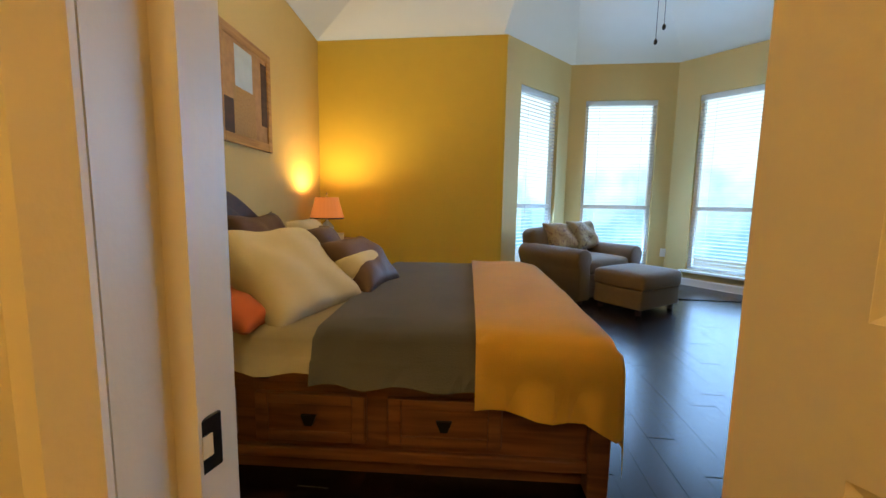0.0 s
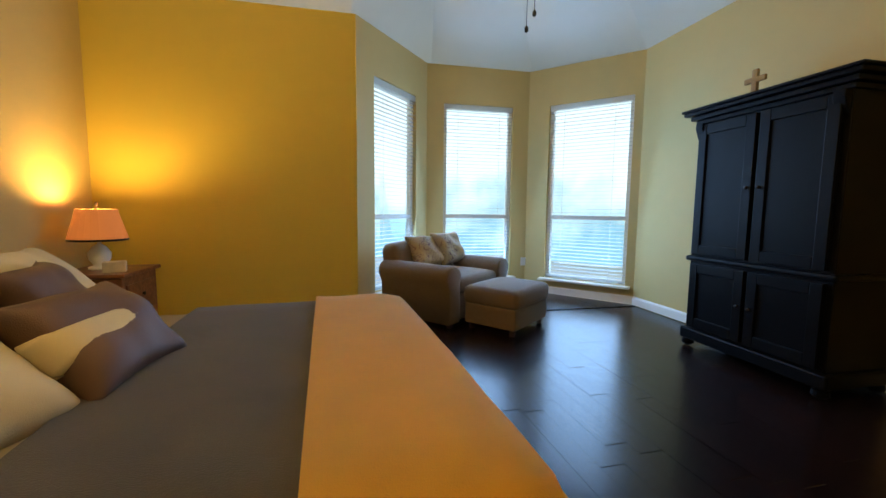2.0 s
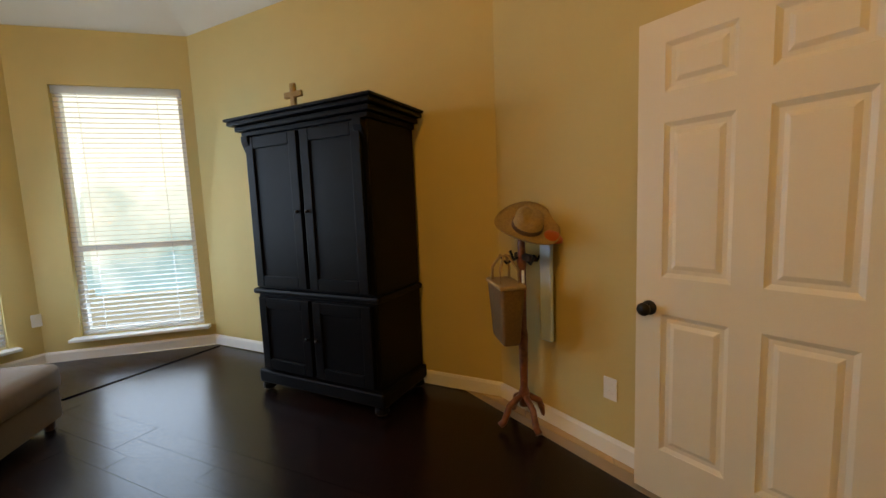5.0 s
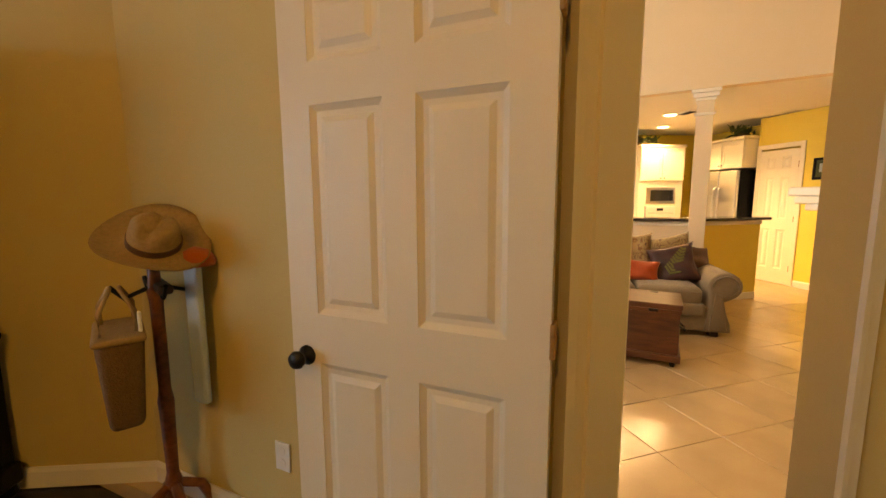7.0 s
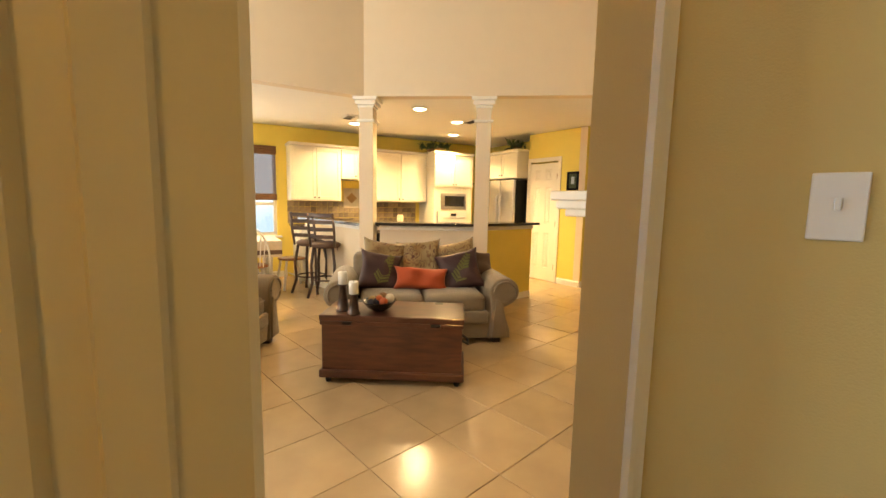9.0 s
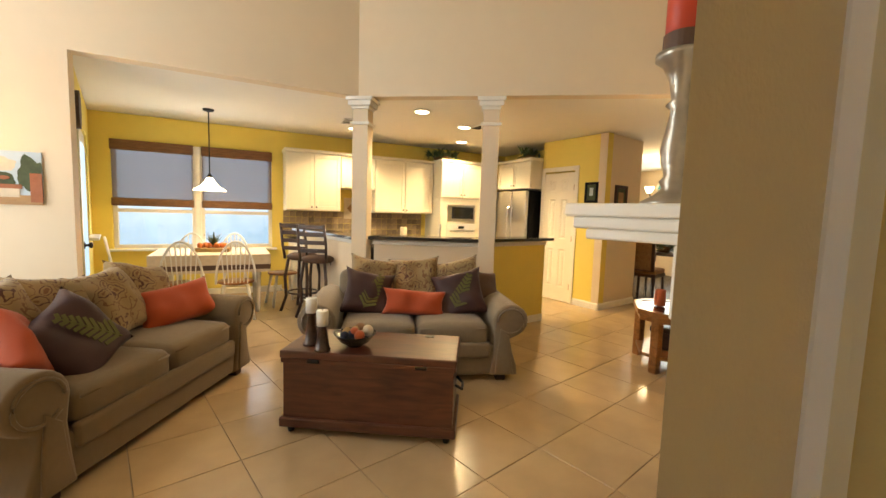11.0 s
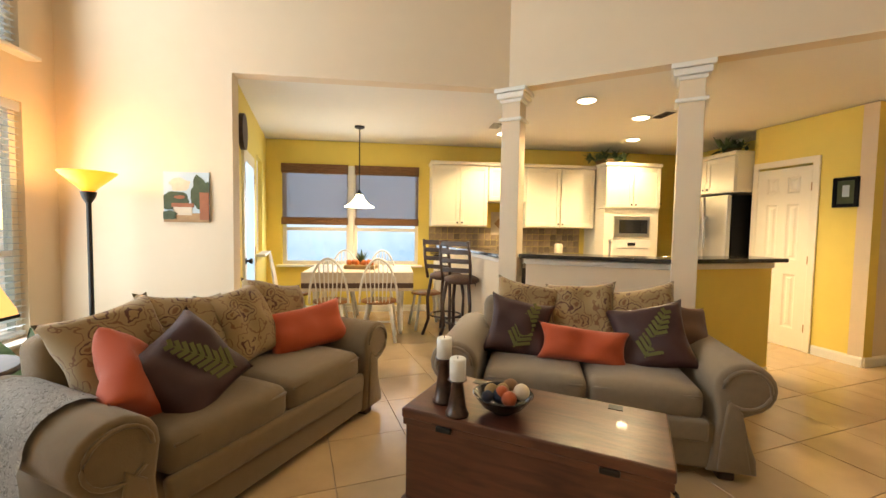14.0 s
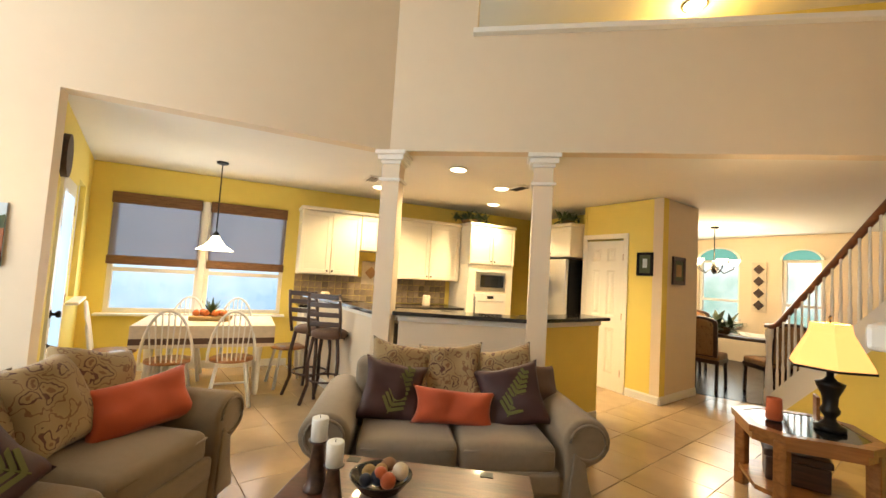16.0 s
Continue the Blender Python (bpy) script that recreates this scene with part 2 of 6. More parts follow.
# ---- mesh helpers ----
def obj(name, bm, mat, smooth=False):
    me = bpy.data.meshes.new(name)
    bm.normal_update()
    bm.to_mesh(me)
    bm.free()
    for m in (mat if isinstance(mat, (list, tuple)) else [mat]):
        me.materials.append(M[m] if isinstance(m, str) else m)
    if smooth:
        for p in me.polygons:
            p.use_smooth = True
    return new(name, me)


def part(name, bm, mat, parent, label="", smooth=False):
    ob = obj(name, bm, mat, smooth)
    ob.parent = parent
    if label:
        ob["label"] = label
    return ob


def thing(name, at, rz, label, category, group=""):
    ob = new(name)
    ob.empty_display_size = 0.1
    ob.matrix_world = pose(*at, 0, 0, rz)
    return tagged(ob, label, category, group)


def box(sx, sy, sz, c=(0, 0, 0), bevel=0.0, bm=None, rz=0.0, seg=2, m=None):
    b = bmesh.new()
    bmesh.ops.create_cube(b, size=1, matrix=Matrix.Diagonal((sx, sy, sz, 1)))
    if bevel:
        bmesh.ops.bevel(b, geom=b.edges[:], offset=bevel, segments=seg, profile=0.5, affect="EDGES")
    bmesh.ops.transform(b, matrix=(m if m is not None else pose(*c, 0, 0, rz)), verts=b.verts)
    return join(bm, b)


def join(bm, b):
    if bm is None:
        return b
    me = bpy.data.meshes.new("tmp")
    b.to_mesh(me)
    b.free()
    bm.from_mesh(me)
    bpy.data.meshes.remove(me)
    return bm


def lathe(profile, seg=20, c=(0, 0, 0), bm=None, m=None):
    b = bmesh.new()
    rings = []
    for r, z in profile:
        rings.append([b.verts.new((r * math.cos(2 * math.pi * i / seg), r * math.sin(2 * math.pi * i / seg), z)) for i in range(seg)])
    for p, q in zip(rings, rings[1:]):
        for i in range(seg):
            b.faces.new((p[i], p[(i + 1) % seg], q[(i + 1) % seg], q[i]))
    if profile[0][0] > 0.0005:
        b.faces.new(rings[0][::-1])
    if profile[-1][0] > 0.0005:
        b.faces.new(rings[-1])
    bmesh.ops.remove_doubles(b, verts=b.verts, dist=0.0004)
    bmesh.ops.transform(b, matrix=m if m is not None else Matrix.Translation(c), verts=b.verts)
    return join(bm, b)


def tube(points, r, seg=8, bm=None, r_end=None):
    """A round bar through the points."""
    b = bmesh.new()
    pts = [Vector(p) for p in points]
    rings, n = [], len(pts)
    for i, p in enumerate(pts):
        d = (pts[min(i + 1, n - 1)] - pts[max(i - 1, 0)]).normalized()
        side = d.cross(Vector((0, 0, 1))) if abs(d.z) < 0.95 else d.cross(Vector((1, 0, 0)))
        side.normalize()
        up = side.cross(d)
        rr = r if r_end is None else r + (r_end - r) * i / (n - 1)
        rings.append([b.verts.new(p + rr * (math.cos(2 * math.pi * k / seg) * side + math.sin(2 * math.pi * k / seg) * up)) for k in range(seg)])
    for p, q in zip(rings, rings[1:]):
        for k in range(seg):
            b.faces.new((p[k], p[(k + 1) % seg], q[(k + 1) % seg], q[k]))
    b.faces.new(rings[0][::-1])
    b.faces.new(rings[-1])
    bmesh.ops.recalc_face_normals(b, faces=b.faces)
    return join(bm, b)


def extrude(outline, depth, axis="y", bm=None, m=None, bevel=0.0):
    """A solid from an outline in the xz plane (axis y) or the xy plane (axis z), centred along the axis."""
    b = bmesh.new()
    lo, hi = -depth / 2, depth / 2
    mk = (lambda u, v, w: (u, w, v)) if axis == "y" else (lambda u, v, w: (u, v, w))
    a = [b.verts.new(mk(u, v, lo)) for u, v in outline]
    c = [b.verts.new(mk(u, v, hi)) for u, v in outline]
    b.faces.new(a[::-1])
    b.faces.new(c)
    for i in range(len(a)):
        j = (i + 1) % len(a)
        b.faces.new((a[i], a[j], c[j], c[i]))
    bmesh.ops.recalc_face_normals(b, faces=b.faces)
    if bevel:
        rim = [e for e in b.edges if (e.verts[0] in a and e.verts[1] in a) or (e.verts[0] in c and e.verts[1] in c)]
        bmesh.ops.bevel(b, geom=rim, offset=bevel, segments=2, profile=0.5, affect="EDGES")
    if m is not None:
        bmesh.ops.transform(b, matrix=m, verts=b.verts)
    return join(bm, b)


def cushion(w, h, t, seed=0, n=12, crumple=0.012, bm=None, m=None, pinch=0.10):
    """A stuffed pillow lying in the xy plane, with pulled corners and soft creases."""
    b = bmesh.new()
    top, bot = {}, {}
    for i in range(n + 1):
        for j in range(n + 1):
            u, v = 2 * i / n - 1, 2 * j / n - 1
            k = 1 - pinch * (1 - u * u) * abs(v) ** 3, 1 - pinch * (1 - v * v) * abs(u) ** 3
            x, y = u * w / 2 * k[1], v * h / 2 * k[0]
            z = t / 2 * ((1 - u ** 4) * (1 - v ** 4)) ** 0.55
            wob = noise.noise(Vector((x * 7 + seed * 3.1, y * 7, seed))) * crumple * (1.6 - abs(u * v))
            top[i, j] = b.verts.new((x, y, z + wob))
            bot[i, j] = top[i, j] if i in (0, n) or j in (0, n) else b.verts.new((x, y, -z + wob))
    for i in range(n):
        for j in range(n):
            b.faces.new((top[i, j], top[i + 1, j], top[i + 1, j + 1], top[i, j + 1]))
            f = (bot[i, j], bot[i, j + 1], bot[i + 1, j + 1], bot[i + 1, j])
            b.faces.new(f)
    if m is not None:
        bmesh.ops.transform(b, matrix=m, verts=b.verts)
    return join(bm, b)


def soft_box(sx, sy, sz, c=(0, 0, 0), r=0.05, puff=0.02, bm=None, m=None):
    """An upholstered block: rounded edges and slightly crowned faces."""
    b = bmesh.new()
    bmesh.ops.create_cube(b, size=1, matrix=Matrix.Diagonal((sx, sy, sz, 1)))
    bmesh.ops.bevel(b, geom=b.edges[:], offset=r, segments=4, profile=0.5, affect="EDGES")
    bmesh.ops.subdivide_edges(b, edges=[e for e in b.edges if e.calc_length() > 0.15], cuts=5, use_grid_fill=True)
    for v in b.verts:
        x, y, z = 2 * v.co.x / sx, 2 * v.co.y / sy, 2 * v.co.z / sz
        if z > 0.6:
            v.co.z += puff * max(0, 1 - x ** 4) * max(0, 1 - y ** 4)
        if y < -0.6:
            v.co.y -= puff * 0.6 * max(0, 1 - x ** 4) * max(0, 1 - z ** 4)
    bmesh.ops.transform(b, matrix=m if m is not None else Matrix.Translation(c), verts=b.verts)
    return join(bm, b)


def blade(length, width, bm, m, bend=0.3):
    """One leaf of four faces."""
    b = bmesh.new()
    rows = []
    for k, s in enumerate((0.15, 1.0, 0.75, 0.05)):
        t = k / 3
        rows.append((b.verts.new((-width / 2 * s, t * length, bend * length * t * t)), b.verts.new((width / 2 * s, t * length, bend * length * t * t - 0.1 * width))))
    for p, q in zip(rows, rows[1:]):
        b.faces.new((p[0], p[1], q[1], q[0]))
    bmesh.ops.transform(b, matrix=m, verts=b.verts)
    return join(bm, b)


# ---- structure ----
def wall(name, p0, p1, z0, z1, mat, thick=0.12, holes=(), label="", kind="structure"):
    """A wall whose inner face runs from p0 to p1, with the room on its left; holes are (start, end, low, high)."""
    p0, p1 = Vector((*p0, 0)), Vector((*p1, 0))
    d = p1 - p0
    L = d.length
    xs = sorted({0, L, *[h[0] for h in holes], *[h[1] for h in holes]})
    zs = sorted({z0, z1, *[h[2] for h in holes], *[h[3] for h in holes]})
    bm = bmesh.new()
    for a, b in zip(xs, xs[1:]):
        for c, e in zip(zs, zs[1:]):
            mx, mz = (a + b) / 2, (c + e) / 2
            if any(h[0] < mx < h[1] and h[2] < mz < h[3] for h in holes):
                continue
            for k in (0, 1):
                y = -thick * k
                vs = [bm.verts.new(v) for v in ((a, y, c), (b, y, c), (b, y, e), (a, y, e))]
                bm.faces.new(vs if k else vs[::-1])
    for h in list(holes) + [(0, L, z0, z1)]:
        for (ax, az), (bx, bz) in (((h[0], h[2]), (h[1], h[2])), ((h[1], h[2]), (h[1], h[3])), ((h[1], h[3]), (h[0], h[3])), ((h[0], h[3]), (h[0], h[2]))):
            bm.faces.new([bm.verts.new(v) for v in ((ax, 0, az), (bx, 0, bz), (bx, -thick, bz), (ax, -thick, az))])
    bmesh.ops.remove_doubles(bm, verts=bm.verts, dist=0.0005)
    bmesh.ops.recalc_face_normals(bm, faces=bm.faces)
    ob = obj(name, bm, mat)
    ob.matrix_world = Matrix.Translation(p0) @ Matrix.Rotation(math.atan2(d.y, d.x), 4, "Z")
    return tagged(ob, label or "painted plaster wall", "wall", kind=kind)


def board(name, p0, p1, h=0.10, t=0.015, mat="white", z=0.0):
    """A baseboard along a wall's inner face, room on the left."""
    p0, p1 = Vector((*p0, 0)), Vector((*p1, 0))
    d = p1 - p0
    bm = extrude([(0, 0), (t, 0), (t, h * 0.8), (t * 0.4, h), (0, h)], d.length, "y")
    ob = obj(name, bm, mat)
    ob.matrix_world = Matrix.Translation((p0 + p1) / 2 + Vector((0, 0, z))) @ Matrix.Rotation(math.atan2(d.y, d.x) + math.pi / 2, 4, "Z") @ Matrix.Translation((0.001, 0, 0))
    return tagged(ob, "white painted baseboard", "baseboard", kind="structure")


def poly(name, pts, z, mat, label, category, thick=0.1):
    bm = extrude(pts, thick, "z", m=Matrix.Translation((0, 0, z)))
    return tagged(obj(name, bm, mat), label, category, kind="structure")


HB, HC, HL = 3.05, 2.56, 5.4        # bedroom wall, kitchen ceiling, living room ceiling
NW, SW, BW, C1, C2, C3 = (-1.34, 5.14), (-0.72, 0.42), (1.0, 5.14), (1.92, 6.29), (3.36, 6.29), (4.35, 5.22)
C4, HN = (4.35, 2.12), (3.44, 0.50)
RV, RN, SE = (3.96, -1.0), (3.522, -0.52), (2.20, -1.01)
JA, HA = (0.63, 0.42), (1.64, -0.06)


def at(p, q, s):
    d = (Vector(q) - Vector(p)).normalized()
    return (p[0] + d.x * s, p[1] + d.y * s)


def span(p, q):
    return (Vector(q) - Vector(p)).length


# bedroom shell, walked clockwise from inside so that the room lies on the left of each reversed pair
L1 = span(BW, C1)
wall("wall_west", NW, SW, 0, HB, "sage_wall")
wall("wall_north", BW, NW, 0, HB, "bed_wall")
wall("wall_bay_1", C1, BW, 0, HB, "sage_wall", holes=[(L1 - 1.19, L1 - 0.30, 0.22, 2.56)])
wall("wall_bay_2", C2, C1, 0, HB, "sage_wall", holes=[(0.23, 1.21, 0.22, 2.56)])
L3 = span(C2, C3)
wall("wall_bay_3", C3, C2, 0, HB, "sage_wall", holes=[(0.10, L3 - 0.30, 0.22, 2.56)])
wall("wall_east", C4, C3, 0, HB, "sage_wall")
wall("wall_diagonal", HN, C4, 0, HB, "sage_wall", thick=0.10)
wall("wall_door_south", SE, RN, 0, HB, "sage_wall", thick=0.10)
wall("wall_south_east", HA, SE, 0, HB, "sage_wall")
wall("wall_south_west", SW, JA, 0, HB, "bed_wall")
wall("wall_over_door", (3.50, -0.50), (3.36, 0.50), 2.085, HB, "sage_wall", thick=0.10)
wall("wall_over_entry", JA, HA, 2.07, HB, "bed_wall", thick=0.1)
# entry lobby behind the start
wall("wall_lobby_west", (0.45, 0.30), (0.45, -1.9), 0, 2.5, "bed_wall")
wall("wall_lobby_south", (0.45, -1.9), (1.9, -1.9), 0, 2.5, "bed_wall")
wall("wall_lobby_east", (1.9, -1.9), (1.9, -0.35), 0, 2.5, "bed_wall")
poly("ceiling_lobby", [(0.3, 0.4), (0.3, -2.0), (2.0, -2.0), (2.0, -0.3), (1.6, 0.0)], 2.56, "ceiling", "white lobby ceiling", "ceiling")


def tray():
    rim = [NW, BW, C1, C2, C3, C4, HN, RN, SE, (1.64, -0.06), SW]
    cx, cy = 1.5, 3.0
    bm = bmesh.new()
    lo = [bm.verts.new((x + 0.06 * (1 if x > cx else -1), y + 0.06 * (1 if y > cy else -1), HB)) for x, y in rim]
    hi = [bm.verts.new((cx + (x - cx) * 0.45, cy + (y - cy) * 0.45, HB + 0.62)) for x, y in rim]
    for i in range(len(rim)):
        j = (i + 1) % len(rim)
        bm.faces.new((lo[i], lo[j], hi[j], hi[i]))
    bm.faces.new(hi)
    geo = bmesh.ops.solidify(bm, geom=bm.faces[:], thickness=0.08)
    bmesh.ops.recalc_face_normals(bm, faces=bm.faces)
    return tagged(obj("ceiling", bm, "ceiling"), "white vaulted tray ceiling of the bedroom", "ceiling", kind="structure")


tray()

# living room, kitchen and dining shell
LW = 2.40
COL1, COL2 = (7.77, -1.30), (6.97, -2.42)
SPAN = 4.7
END2 = at(COL1, COL2, SPAN)
wall("wall_window", (7.77, LW), (4.5, LW), 0, HL, "cream_wall", holes=[(0.30, 2.5, 0.45, 2.16), (0.30, 2.5, 2.5, 4.2)])
wall("wall_picture", (7.77, 1.07), (7.77, LW), 0, HL, "cream_wall", thick=0.14)
wall("wall_over_nook", (7.77, -1.30), (7.77, 1.07), HC, HL, "cream_wall", thick=0.14)
wall("wall_living_west", (4.5, LW), (4.5, 2.02), 0, HL, "cream_wall", thick=0.05)
wall("wall_living_diagonal", (4.5, 2.02), (3.56, 0.40), 0, HL, "cream_wall", thick=0.04)
LO = 0.76
wall("wall_loft", END2, COL1, HC, HL, "cream_wall", thick=0.14, holes=[(0.0, SPAN - LO, 3.66, 5.1)])
wall("wall_fireplace", (3.96, -1.02), (4.66, -4.15), 0, HL, "cream_wall", thick=0.10)
wall("wall_over_opening", (3.56, 0.42), (3.66, -0.40), 2.085, HL, "cream_wall", thick=0.06)
wall("wall_nook_side", (10.4, 1.58), (7.91, 1.09), 0, HC, "yellow_wall", holes=[(1.45, 2.27, 0.0, 2.05), (0.55, 1.15, 0.95, 2.15)])
NWY = (1.36, -0.66)
wall("wall_kitchen", (10.4, -5.15), (10.4, 1.58), 0, HC, "yellow_wall", holes=[(5.15 + NWY[1], 5.15 + NWY[0], 0.72, 2.2)])
wall("wall_kitchen_south", (8.5, -5.15), (10.4, -5.15), 0, HC, "yellow_wall")
PD0, PD1, PB, PW2 = (8.68, -4.69), (8.02, -4.78), (7.49, -4.82), (7.68, -5.82)
wall("wall_pantry", PB, PD0, 0, HC, "yellow_wall", holes=[(span(PB, PD1) - 0.02, span(PB, PD0) - 0.06, 0, 2.06)])
wall("wall_pantry_side", PD0, (8.68, -5.15), 0, HC, "yellow_wall", thick=0.05)
wall("wall_hall", PW2, PB, 0, HC, "cream_wall")
wall("wall_dining_east", (10.6, -9.5), PW2, 0, HC, "cream_wall")
wall("wall_dining_south", (4.5, -9.5), (10.6, -9.5), 0, 2.75, "cream_wall", holes=[(5.44 - 0.85, 5.44, 0.75, 2.1), (3.84 - 0.62, 3.84, 0.75, 2.1)])
wall("wall_dining_west", (4.5, -4.2), (4.5, -9.5), 0, HL, "cream_wall")
poly("ceiling_kitchen", [(7.80, 1.2), (10.6, 1.7), (10.6, -9.6), (4.5, -9.6), (4.5, -7.4), (END2[0] + 0.05, END2[1] - 0.035), (COL2[0] + 0.05, COL2[1] - 0.035), (7.83, -1.33)], HC + 0.06, "ceiling", "white flat kitchen ceiling", "ceiling")
poly("ceiling_living", [(3.0, 2.6), (10.7, 2.6), (10.7, -9.7), (4.4, -9.7), (4.4, -4.2), (3.4, -0.4), (3.1, 0.6)], HL + 0.05, "ceiling", "white high living room ceiling", "ceiling")
wall("wall_loft_back", (5.0, -9.0), (10.2, -3.2), HC + 0.12, HL, "yellow_wall")
poly("ground", [(-60, -60), (80, -60), (80, 80), (-60, 80)], -0.18, "pt_pale", "garden ground outside", "ground", 0.1)
poly("subfloor_bedroom", [NW, (-1.34, -2.0), (3.42, -1.35), (3.52, -0.44), (3.42, 0.5), C4, C3, C2, C1, BW], -0.035, "plank", "dark boards below the planks", "floor", 0.05)
poly("subfloor_living", [(3.3, 0.5), (3.5, -0.5), (4.4, -4.0), (4.4, -9.7), (10.6, -9.7), (10.6, 1.8), (7.9, 2.5), (4.4, 2.5)], -0.031, "grout", "grout bed between the tiles", "floor", 0.05)


# ---- floors ----
def clip_poly(pts, poly_):
    """Part of a convex piece inside a convex outline."""
    out = pts
    n = len(poly_)
    for i in range(n):
        a, b = poly_[i], poly_[(i + 1) % n]
        inside = lambda p: (b[0] - a[0]) * (p[1] - a[1]) - (b[1] - a[1]) * (p[0] - a[0]) >= 0
        res = []
        for k in range(len(out)):
            p, q = out[k], out[(k + 1) % len(out)]
            ip, iq = inside(p), inside(q)
            if ip:
                res.append(p)
            if ip != iq:
                d1 = (b[0] - a[0]) * (p[1] - a[1]) - (b[1] - a[1]) * (p[0] - a[0])
                d2 = (b[0] - a[0]) * (q[1] - a[1]) - (b[1] - a[1]) * (q[0] - a[0])
                t = d1 / (d1 - d2)
                res.append((p[0] + t * (q[0] - p[0]), p[1] + t * (q[1] - p[1])))
        out = res
        if len(out) < 3:
            return []
    return out


def slab(pts, z0, z1, bm, inset=0.0025):
    cx, cy = sum(p[0] for p in pts) / len(pts), sum(p[1] for p in pts) / len(pts)
    top = [bm.verts.new((p[0] + (cx - p[0]) * 0.006, p[1] + (cy - p[1]) * 0.006, z1)) for p in pts]
    mid = [bm.verts.new((p[0], p[1], z1 - inset)) for p in pts]
    low = [bm.verts.new((p[0], p[1], z0)) for p in pts]
    bm.faces.new(top)
    n = len(pts)
    for i in range(n):
        j = (i + 1) % n
        bm.faces.new((mid[i], mid[j], top[j], top[i]))
        bm.faces.new((low[i], low[j], mid[j], mid[i]))


def area2(p):
    return abs(sum(p[i][0] * p[(i + 1) % len(p)][1] - p[(i + 1) % len(p)][0] * p[i][1] for i in range(len(p)))) / 2


floor = tagged(new("floor"), "dark hand-scraped hardwood plank floor", "floor", kind="structure")
dining_floor = tagged(new("floor_dining"), "dark hardwood floor of the dining room", "floor", kind="structure")
tile_floor = tagged(new("floor_tiles"), "beige stone tiles laid diagonally on the floor", "floor", kind="structure")


def lay(parent, name, mat, outlines, angle, w, l, gap, z, limit, near, stagger):
    """Pieces laid in rows at an angle and cut by convex outlines."""
    rnd = random.Random(4)
    ca, sa = math.cos(radians(angle)), math.sin(radians(angle))
    rest = bmesh.new()
    pieces = []
    for out in outlines:
        us = [x * ca + y * sa for x, y in out]
        vs = [-x * sa + y * ca for x, y in out]
        v = math.floor(min(vs) / w) * w
        while v < max(vs):
            u = math.floor(min(us) / l) * l - (rnd.random() * l if stagger else 0)
            while u < max(us):
                ll = l * (0.55 + 0.7 * rnd.random()) if stagger else l
                q = [(u + gap, v + gap), (u + ll - gap, v + gap), (u + ll - gap, v + w - gap), (u + gap, v + w - gap)]
                c = clip_poly([(a * ca - b * sa, a * sa + b * ca) for a, b in q], out)
                if len(c) > 2 and area2(c) > 0.002:
                    pieces.append(c)
                u += ll
            v += w
    pieces.sort(key=lambda c: (sum(p[0] for p in c) / len(c) - near[0]) ** 2 + (sum(p[1] for p in c) / len(c) - near[1]) ** 2)
    for k, c in enumerate(pieces):
        dz = rnd.uniform(-0.0006, 0.0006)
        if k < limit:
            bm = bmesh.new()
            cx, cy = sum(p[0] for p in c) / len(c), sum(p[1] for p in c) / len(c)
            slab([((x - cx) * ca + (y - cy) * sa, -(x - cx) * sa + (y - cy) * ca) for x, y in c], -0.012, dz, bm)
            ob = part(name, bm, mat, parent)
            ob.location, ob.rotation_euler = (cx, cy, z), (0, 0, radians(angle))
        else:
            slab(c, z - 0.012, z + dz, rest)
    if len(pieces) > limit:
        tagged(part("far_" + name, rest, mat, parent), kind="stuff")
    else:
        rest.free()


def floors():
    bed = [[(-1.34, 0.0), (3.47, 0.0), (3.42, 0.60), (4.35, 2.12), (4.35, 5.14), (-1.34, 5.14)], [(1.0, 5.14), (4.35, 5.14), (3.36, 6.29), (1.92, 6.29)], [(0.45, -2.0), (3.40, -2.0), (3.51, -0.40), (3.47, 0.0), (0.45, 0.0)]]
    lay(floor, "plank", "plank", bed, 92, 0.125, 1.1, 0.0004, 0.0, 290, (2.2, 3.2), True)
    live = [[(3.42, 0.5), (3.52, -0.45), (4.6, -4.2), (10.4, -4.2), (10.4, 1.7), (7.8, 2.4), (4.4, 2.4)], [(4.5, -4.2), (4.5, -6.9), (7.0, -6.45), (7.7, -5.9), (10.4, -4.2)]]
    lay(dining_floor, "plank", "plank", [[(4.5, -9.6), (10.4, -9.6), (10.4, -4.25), (7.7, -5.92), (4.5, -6.95)]], 0, 0.15, 1.2, 0.0012, 0.0, 90, (7.5, -6.5), True)
    lay(tile_floor, "floor_tile", "tile", live, 13, 0.46, 0.46, 0.0022, 0.0, 290, (5.5, -0.8), False)


